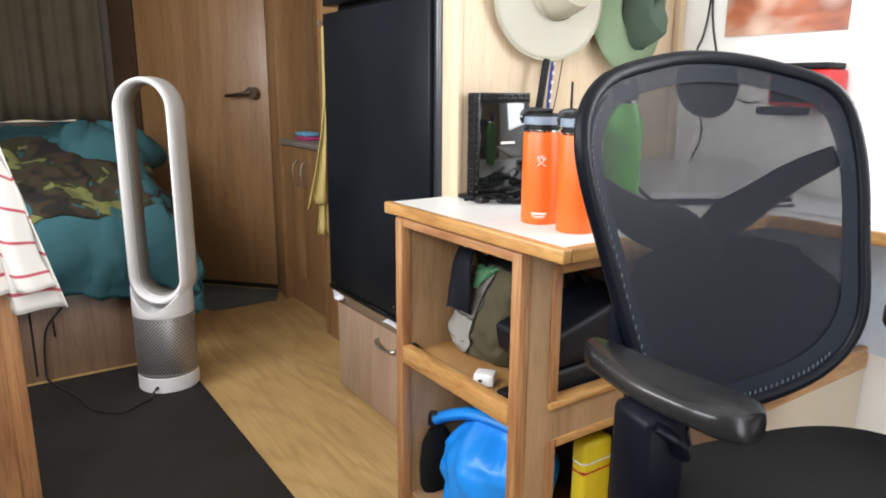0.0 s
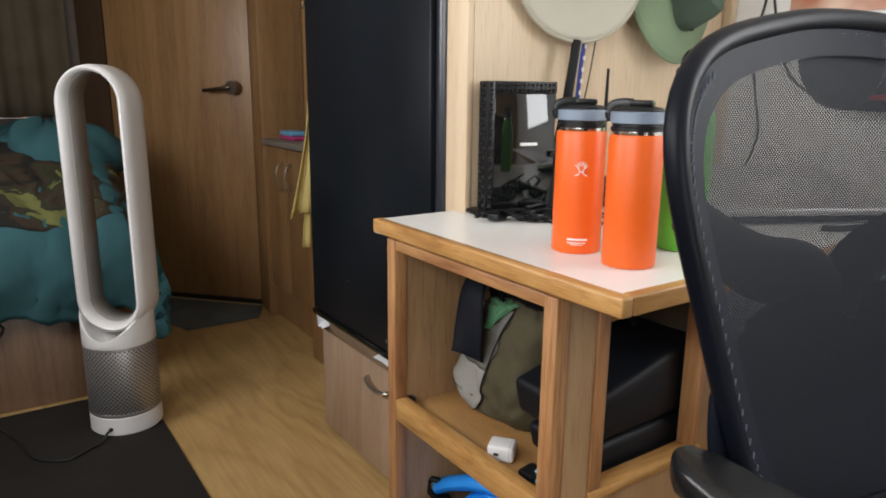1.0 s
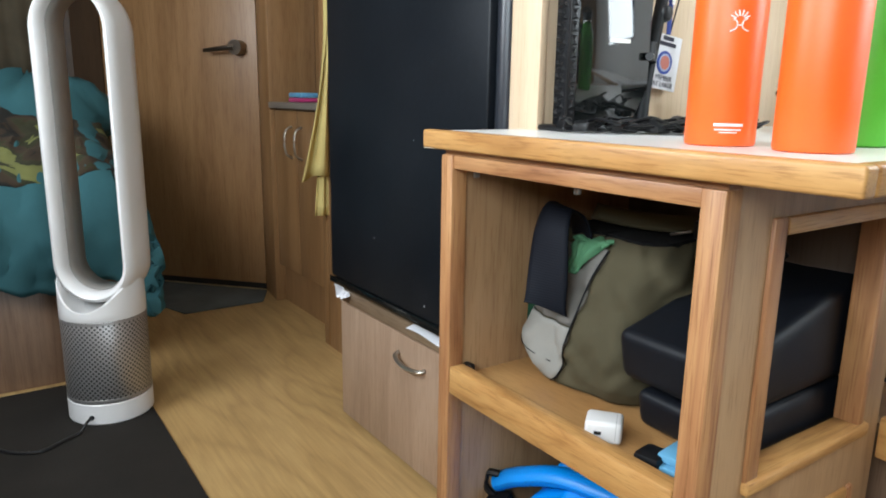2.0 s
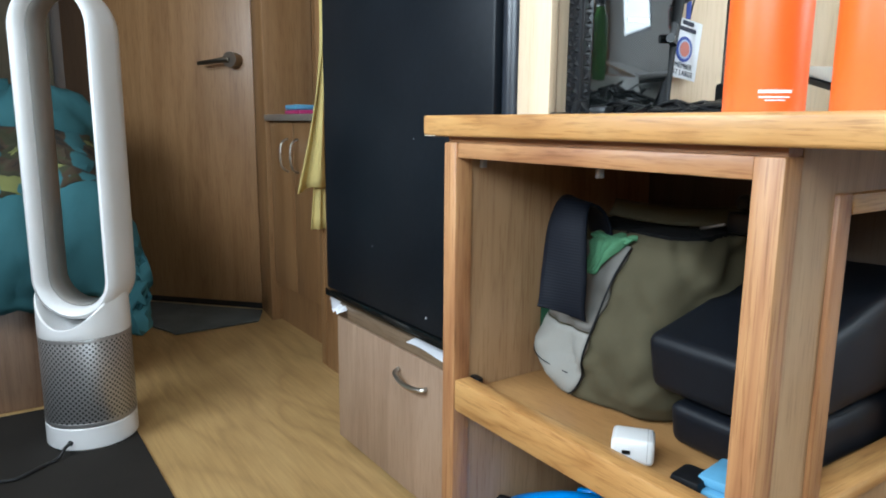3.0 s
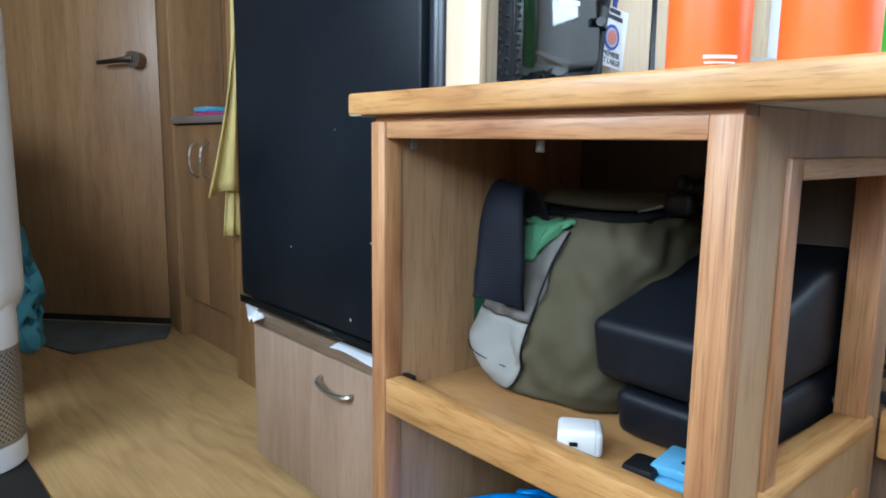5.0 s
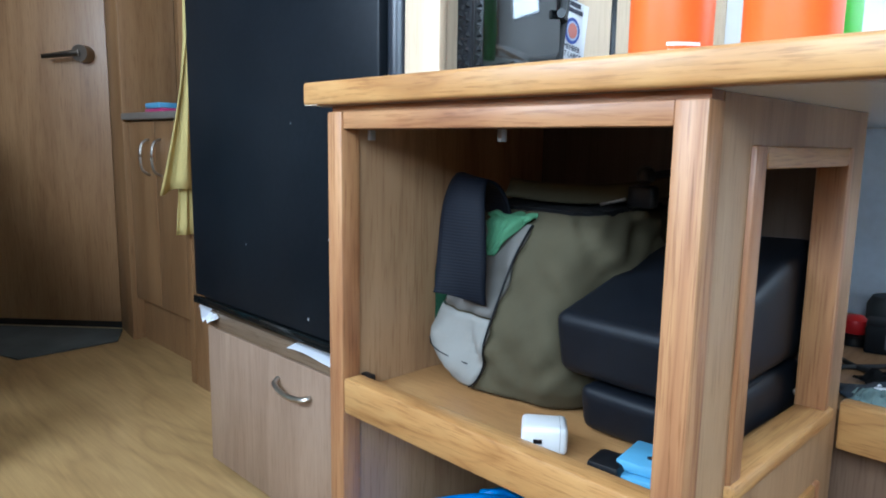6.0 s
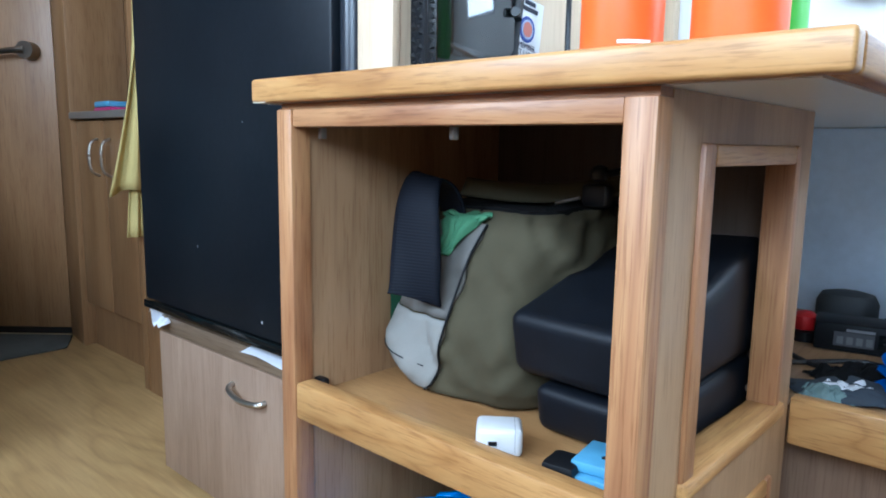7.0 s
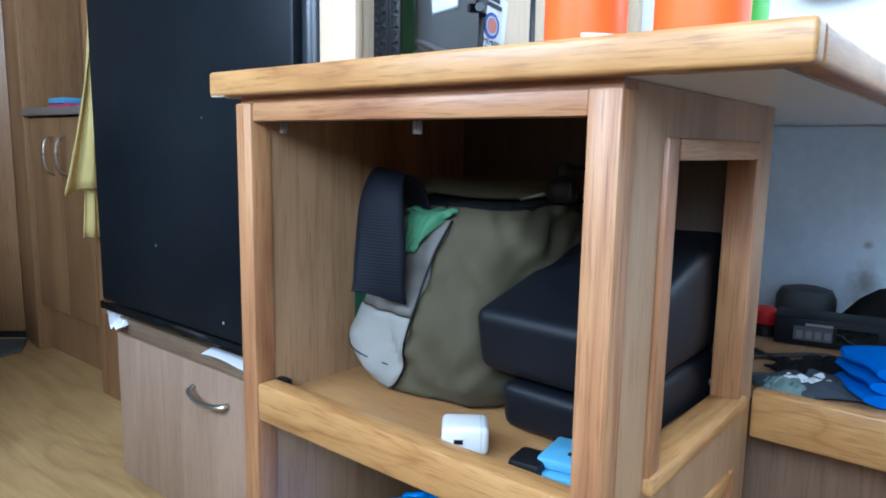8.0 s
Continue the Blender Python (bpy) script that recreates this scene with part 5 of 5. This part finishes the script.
def strap_fn(u, v):
    """The wide strap twists over the mouth and hangs down the end."""
    q = strap_line[min(len(strap_line) - 1, int(v * (len(strap_line) - 1)))]
    w = 0.048 + 0.022 * smooth01((v - 0.30) / 0.5)
    tw = 0.35 - 1.05 * smooth01((v - 0.3) / 0.6)
    h = (u - 0.5) * w
    return (q.x + h * math.sin(tw) * 0.7 + 0.005 * math.sin(3 * u + 6 * v), q.y + h * math.cos(tw), q.z + h * (0.5 * math.sin(tw) * (1 - v) + 0.15 * v))


strap_line = spline([(1.030, 1.392, 0.588), (1.033, 1.402, 0.614), (1.021, 1.408, 0.636), (1.000, 1.409, 0.640), (0.981, 1.402, 0.612), (0.967, 1.391, 0.56), (0.960, 1.386, 0.527), (0.958, 1.385, 0.511)], 8)
thicken(part("shoulder_strap", grid(8, len(strap_line) - 1, strap_fn), navy, bag, "wide navy webbing strap"), 0.003, 0)
# the mouth is closed by a black sheet that stands for the shade within
part("mouth", loft([bag_ring(z, k, 0.036, -0.012, 1) for z, k in ((0.600, 0.795), (0.6105, 0.78), (0.611, 0.5), (0.609, 0.15))]), seat_fab, bag, "black sheet standing for shade inside the open mouth", 60)
thicken(part("handle_band", grid(22, 5, lambda u, v: (1.085 + 0.045 * u + 0.012 * v, 1.43 - 0.252 * u, 0.616 + 0.021 * v + 0.024 * u * u - 0.008 * math.sin(math.pi * u))), olive, bag, "folded olive carrying band"), 0.005, 0)
bk_ = part("buckle", box(1.092, 1.112, 1.236, 1.266, 0.613, 0.638, 0.005), black_pl, bag)
part("buckle_knob", lathe([(0.004, 0.0), (0.009, 0.003), (0.010, 0.010), (0.007, 0.016), (0.002, 0.018)], (1.100, 1.248, 0.640), 20), black_pl, bk_)
part("buckle_hook", tube([(1.095, 1.268, 0.622), (1.092, 1.285, 0.617), (1.094, 1.298, 0.614)], 0.0018, 4, 8), steel, bk_)
part("buckle_strap", tube([(1.105, 1.236, 0.650), (1.10, 1.21, 0.652), (1.10, 1.18, 0.64), (1.11, 1.15, 0.61)], 0.010, 5, 8, False, 0.4), black_mt, bag)


def soft_case(name, x0, x1, y0, y1, z0, z1, rise, label):
    """A padded case with soft corners whose top climbs towards its far end."""
    c = thing(name, ((x0 + x1) / 2, (y0 + y1) / 2, z0), label, "case", "black cases on the shelf")
    bm = box(x0, x1, y0, y1, z0, z1)
    bmesh.ops.subdivide_edges(bm, edges=list(bm.edges), cuts=1, use_grid_fill=True)
    bmesh.ops.bevel(bm, geom=[e for e in bm.edges if e.calc_face_angle(0) > 0.5], offset=0.013, segments=4, affect="EDGES", profile=0.55)
    for v in bm.verts:
        t = (v.co.x - x0) / (x1 - x0)
        k = (v.co.z - z0) / (z1 - z0)
        v.co.x += 0.014 * (1 - k) * (1 - t)
        v.co.z += rise * t * k + 0.003 * noise.noise(v.co * 14)
        v.co.y += 0.004 * noise.noise(v.co * 11 + Vector((3, 0, 0)))
    bd_ = part("shell", bm, leather, c, "", 60)
    zt = [z1 + rise * t for t in (0.03, 0.97)]
    part("piping", tube([(x0 + 0.006, y0 + 0.010, zt[0] - 0.0045), ((x0 + x1) / 2, y0 + 0.0055, (zt[0] + zt[1]) / 2 - 0.0045), (x1 - 0.006, y0 + 0.010, zt[1] - 0.0045)], 0.0016, 6, 6), black_mt, bd_)
    part("zip_pull", box(x1 - 0.028, x1 - 0.016, y0 - 0.004, y0 + 0.002, z0 + 0.35 * (z1 - z0), z0 + 0.35 * (z1 - z0) + 0.006, 0.001), steel, bd_)
    return c


soft_case("lower_case", 0.965, 1.218, 1.112, 1.236, 0.4015, 0.452, 0.004, "flat black padded case lying on the shelf")
soft_case("upper_case", 0.953, 1.219, 1.108, 1.258, 0.458, 0.520, 0.066, "black leatherette padded case stacked on a flatter one")

ch = thing("usb_charger", (0.921, 1.237, 0.40), "white plastic cube charger on the shelf", "charger", rz=38)
LOCAL[0] = True
cbd = part("body", box(-0.018, 0.018, -0.021, 0.021, 0.001, 0.027, 0.005, seg=3), white_pl, ch)
part("port", box(-0.0186, -0.0178, 0.002, 0.010, 0.012, 0.016), black_pl, cbd)
part("joint_line", box(-0.0181, 0.0181, -0.0142, -0.0138, 0.006, 0.0271), grey_pl, cbd)
LOCAL[0] = False
wl = thing("pocket_knife_pack", (0.93, 1.15, 0.40), "black and pale blue packet on the shelf", "packet", rz=8)
LOCAL[0] = True
part("pouch", box(-0.022, 0.012, 0.004, 0.034, 0.001, 0.015, 0.005), black_pl, wl)
part("card", box(-0.010, 0.040, -0.045, 0.012, 0.008, 0.018, 0.003), pale_blue, wl, "pale blue blister card")
part("card_edge", box(-0.016, 0.036, -0.046, 0.006, 0.001, 0.0075, 0.002), pale_blue, wl)
part("rivet", lathe([(0.003, 0.0178), (0.003, 0.0186)], (0.008, -0.012, 0), 12), black_pl, wl)
LOCAL[0] = False
clip = thing("cable_clip", (0.898, 1.472, 0.414), "small black clip behind the shelf rail", "clip")
part("clip_body", box(0.895, 0.905, 1.462, 1.480, 0.400, 0.418, 0.003), black_pl, clip)

for ob in (bag, ch, wl, clip, *[o for o in scene.objects if o.name in ("lower_case", "upper_case")]):
    ob.location.z -= 0.005

# lower compartment
db = thing("dry_bag", (1.03, 1.3, 0.03), "bright blue roll-top dry bag in the lower compartment", "bag")
dcx, dcy = 1.03, 1.315


def dry_ring(z, rx, ry, tw):
    return [(dcx + rx * math.cos(a) * (1 + 0.06 * math.sin(5 * a + z * 30) + 0.16 * tw * math.sin(9 * a + 2)) + 0.022 * noise.noise(Vector((math.cos(a) * 3 + z * 9, math.sin(a) * 3 - z * 14, z * 12))), dcy + ry * math.sin(a) * (1 + 0.05 * math.cos(4 * a + z * 22)), z + 0.012 * tw * math.sin(3 * a)) for a in [2 * math.pi * k / 56 for k in range(56)]]


DRY = ((0.031, 0.09, 0.11, 0), (0.036, 0.105, 0.125, 0), (0.10, 0.115, 0.135, 0), (0.16, 0.115, 0.135, 0.1), (0.185, 0.105, 0.125, 0.3), (0.205, 0.085, 0.112, 0.6), (0.222, 0.06, 0.10, 0.9), (0.238, 0.035, 0.095, 1), (0.254, 0.018, 0.09, 0.5))
dry = []
for a, b in zip(DRY, DRY[1:]):
    for q in range(4):
        dry.append(dry_ring(*[u + (v - u) * q / 4 for u, v in zip(a, b)]))
dry.append(dry_ring(*DRY[-1]))
part("body", loft(dry), blue_dry, db, "", 80)
rl = part("rolled_top", tube([(0.965, 1.475, 0.205), (0.978, 1.44, 0.226), (0.998, 1.36, 0.255), (1.025, 1.24, 0.258), (1.035, 1.19, 0.24)], 0.020, 6, 12, False, 0.7), blue_dry, db)
part("clip", tube([(0.955, 1.470, 0.185), (0.945, 1.482, 0.202), (0.948, 1.482, 0.222), (0.96, 1.468, 0.222)], 0.006, 5, 8), black_pl, rl)
yp = thing("yellow_tin", (1.12, 1.14, 0.03), "yellow container with white and red stripes beside the dry bag", "container")
part("body", box(1.09, 1.178, 1.112, 1.152, 0.031, 0.262, 0.012, seg=3), yellow_pl, yp)
part("stripe", box(1.0892, 1.1788, 1.1112, 1.1528, 0.205, 0.225, 0.012, seg=3), white_ink, yp, "white stripe")
part("stripe", box(1.0892, 1.1788, 1.1112, 1.1528, 0.182, 0.2045, 0.012, seg=3), red_pl, yp, "red stripe")
bs = thing("black_pouch", (0.95, 1.455, 0.03), "soft black pouch beside the dry bag", "pouch")
part("body", loft([[(0.955 + 0.045 * s * math.cos(a), 1.462 + 0.022 * s * math.sin(a), z) for a in [2 * math.pi * k / 24 for k in range(24)]] for s, z in ((0.8, 0.031), (1, 0.05), (1.05, 0.10), (0.9, 0.16), (0.5, 0.19))]), seat_fab, bs)

# low shelf: power gear and folded cloths
ps = thing("power_supply", (1.57, 1.06, 0.388), "black power supply with printed labels on the low shelf", "power supply", rz=-78)
LOCAL[0] = True
pb = part("case", box(-0.075, 0.075, -0.035, 0.035, 0.001, 0.042, 0.004), black_mt, ps)
part("label_plate", box(-0.050, 0.0, -0.0362, -0.0351, 0.010, 0.030), plain("dark_label", (0.05, 0.05, 0.055), 0.5), pb)
for k in range(4):
    part("label_bar", box(-0.046 + 0.012 * k, -0.038 + 0.012 * k, -0.0368, -0.0363, 0.013, 0.024), plain("label_print", (0.12, 0.12, 0.12), 0.6), pb)
part("label_bar", box(-0.035, 0.0, -0.0368, -0.0352, 0.0315, 0.035), plain("label_print_2", (0.18, 0.18, 0.19), 0.6), pb)
part("vent", box(0.005, 0.055, -0.0362, -0.0351, 0.010, 0.032), gloss_black, pb)
LOCAL[0] = False
rb = thing("red_plug", (1.58, 1.165, 0.388), "red and black rounded plug on the low shelf", "plug")
part("head", lathe([(0.006, 0.0), (0.017, 0.004), (0.020, 0.014), (0.018, 0.024), (0.009, 0.030), (0.003, 0.031)], (1.565, 1.15, 0.402), 24), red_pl, rb)
part("stem", lathe([(0.022, 0.0), (0.022, 0.014), (0.012, 0.018)], (1.565, 1.15, 0.3885), 24), black_pl, rb)
gp = thing("grey_pouch", (1.71, 1.13, 0.388), "dark grey soft pouch leaning on the wall", "pouch")
part("body", loft([[(1.725 + 0.036 * s * math.cos(a), 1.128 + 0.046 * s * (abs(math.sin(a)) ** 0.7) * (1 if math.sin(a) > 0 else -1), z) for a in [2 * math.pi * k / 28 for k in range(28)]] for s, z in ((0.9, 0.389), (1, 0.40), (1, 0.424), (0.85, 0.438), (0.4, 0.443))]), plain("dark_grey_nylon", (0.05, 0.055, 0.06), 0.7, 0, 0.2, 30), gp)
bt = thing("black_bag", (1.70, 0.99, 0.388), "crumpled black cloth bag at the back of the shelf", "bag")
part("body", loft([[(1.70 + 0.06 * s * math.cos(a), 0.99 + 0.075 * s * math.sin(a), z + 0.012 * s * math.sin(3 * a + 1)) for a in [2 * math.pi * k / 28 for k in range(28)]] for s, z in ((1, 0.402), (1.05, 0.412), (0.8, 0.435), (0.45, 0.455), (0.15, 0.462))]), seat_fab, bt)
for pts in (((1.54, 1.19, 0.392), (1.47, 1.15, 0.392), (1.42, 1.09, 0.392), (1.45, 1.03, 0.392), (1.53, 1.02, 0.394), (1.56, 1.0, 0.395)), ((1.30, 1.30, 0.392), (1.38, 1.17, 0.392), (1.42, 1.12, 0.392), (1.48, 1.05, 0.393), (1.44, 0.98, 0.392))):
    c = thing("extension_lead", pts[0], "black power cord lying on the low shelf", "cable", "cords on the shelf")
    part("cord", tube(pts, 0.0035, 6, 8), cable_m, c)


def folded(name, cx, cy, w, d, h, m, label, seed, layers=1, rz=0):
    t = thing(name, (cx, cy, 0.389), label, "cloth", "cloths on the low shelf", rz)
    LOCAL[0] = True
    for k in range(layers):
        hh = h / layers
        bm = bmesh.new()
        ring = []
        for q in range(12):
            a = 2 * math.pi * q / 12
            ring.append((0.5 * math.copysign(abs(math.cos(a)) ** 0.5, math.cos(a)), 0.5 * math.copysign(abs(math.sin(a)) ** 0.9, math.sin(a))))
        rings_ = []
        for j in range(15):
            x = -w / 2 + w * j / 14
            rings_.append([(x + 0.004 * noise.noise(Vector((j, seed, k))), d * p0 * (1 - 0.10 * k) + 0.008 * noise.noise(Vector((x * 20, p0 * 2, seed + k))), hh * k + hh * (p1 + 0.5) + 0.006 * noise.noise(Vector((x * 18, p0 * 3, seed + 3 * k)))) for p0, p1 in ring])
        part("fold", loft(rings_, True, True, bm), m, t)
    LOCAL[0] = False
    return t


folded("blue_towel", 1.372, 0.958, 0.10, 0.11, 0.046, blue_cloth, "rolled royal blue fleece cloth on the low shelf", 2, 3, 30)
def crumpled(name, cx, cy, w, d, h, m, label, seed, rz):
    """A thin cloth dropped in a heap: a creased sheet."""
    t = thing(name, (cx, cy, 0.389), label, "cloth", "cloths on the low shelf", rz)
    LOCAL[0] = True

    def at(u, v):
        e = math.sin(math.pi * u) * math.sin(math.pi * v)
        q = Vector((u * 3.2, v * 2.6, seed))
        r = 0.16 * noise.noise(q + Vector((9, 0, 0)))
        return (w * (u - 0.5) * (1 + r) + 0.006 * noise.noise(q * 2), d * (v - 0.5) * (1 - r) + 0.006 * noise.noise(q * 2 + Vector((0, 7, 0))), 0.002 + h * (0.25 + 0.75 * abs(noise.noise(q * 1.5)) * 1.6) * min(1, 4 * e) + 0.002 * abs(noise.noise(q * 5)))
    thicken(part("sheet", grid(28, 20, at), m, t, "", 50), 0.0015, 1)
    LOCAL[0] = False
    return t


crumpled("grey_cloth", 1.335, 1.035, 0.13, 0.075, 0.011, plain("slate_cloth", (0.045, 0.055, 0.07), 0.9, 0, 0.2, 30), "slate grey cloth crumpled behind the rail", 5, -62)
crumpled("white_cloth", 1.345, 1.042, 0.058, 0.024, 0.011, paper, "small white cloth on the low shelf", 7, -60)
crumpled("black_cloth", 1.395, 1.045, 0.10, 0.05, 0.020, seat_fab, "black cloth lying on the low shelf", 9, -55)
crumpled("green_cloth", 1.296, 1.058, 0.045, 0.034, 0.015, plain("sage_cloth", (0.16, 0.22, 0.21), 0.9, 0, 0.2, 30), "pale green cloth behind the rail", 11, -60)

# ---- kitchen side, beside the camera's start ----
setting("wall_partition", box(X0, 0.148, 1.845, 1.885, 0, 0.93, 0.004), oak["z"], "oak end panel of the kitchen bench")
setting("trim_partition", box(0.118, 0.152, 1.838, 1.892, 0, 0.932, 0.003), oak["z"], "oak edge strip with worn veneer")


def striped(name):
    m, nt, b = mat(name)
    tc = nt.nodes.new("ShaderNodeTexCoord")
    sep = nt.nodes.new("ShaderNodeSeparateXYZ")
    nt.links.new(tc.outputs["UV"], sep.inputs[0])
    pg = nt.nodes.new("ShaderNodeMath"); pg.operation = "PINGPONG"; pg.inputs[1].default_value = 0.5
    ml = nt.nodes.new("ShaderNodeMath"); ml.operation = "MULTIPLY"; ml.inputs[1].default_value = 4.5
    nt.links.new(sep.outputs[1], ml.inputs[0]); nt.links.new(ml.outputs[0], pg.inputs[0])
    c = ramp(nt, pg.outputs[0], [(0.0, (0.50, 0.07, 0.10)), (0.035, (0.55, 0.12, 0.15)), (0.06, (0.80, 0.77, 0.72))])
    nt.links.new(c, b.inputs["Base Color"])
    b.inputs["Roughness"].default_value = 0.95
    bump(nt, b, noise_node(nt, 500, 2), 0.5, 0.001)
    return m


def hung_cloth(name, parent, fn, nu, nv, m, label=""):
    bm = grid(nu, nv, fn)
    uvl = bm.loops.layers.uv.new("UVMap")
    bm.verts.index_update()
    for f in bm.faces:
        for l in f.loops:
            i, j = divmod(l.vert.index, nv + 1)
            l[uvl].uv = (i / nu, j / nv)
    return thicken(part(name, bm, m, parent, label), 0.003, 0)


tw = thing("tea_towel", (0.16, 1.83, 0.93), "white tea towel with red stripes draped over the panel", "towel")
stripe = striped("white_red_striped_cotton")
hung_cloth("cloth", tw, lambda u, v: (0.02 + u * (0.13 + 0.075 * v) + 0.01 * math.sin(6 * v) * u + 0.012 * math.sin(14 * u) * v, 1.825 - 0.015 * math.sin(16 * u + 1) * (0.3 + v) - 0.01 * v, 0.945 - 0.375 * v - 0.09 * (u ** 2) * (1 - v)), 30, 30, stripe)
hung_cloth("under_fold", tw, lambda u, v: (0.10 + u * (0.05 + 0.09 * v) + 0.012 * math.sin(9 * u), 1.832 + 0.012 * math.sin(10 * u), 0.93 - 0.41 * v + 0.05 * u * (v - 1)), 20, 24, stripe)
yt = thing("yellow_tea_towel", (1.22, 2.63, 1.2), "yellow tea towel hanging beside the fridge", "towel")
hung_cloth("cloth", yt, lambda u, v: (1.234 - (0.004 + 0.090 * max(0.0, (v - 0.25) / 0.75) ** 1.5) * u, 2.625 + 0.010 * math.sin(9 * u + 2), 1.20 - 0.655 * v + 0.012 * u * math.sin(5 * u)), 14, 24, towel_y)
hung_cloth("back_fold", yt, lambda u, v: (1.236 - (0.003 + 0.042 * max(0.0, (v - 0.25) / 0.75) ** 1.3) * u, 2.642 + 0.006 * math.sin(9 * u), 1.20 - 0.775 * v), 10, 24, towel_y)
part("hook", tube([(1.236, 2.63, 1.21), (1.215, 2.63, 1.205), (1.213, 2.63, 1.22)], 0.004, 4, 8), steel, yt)
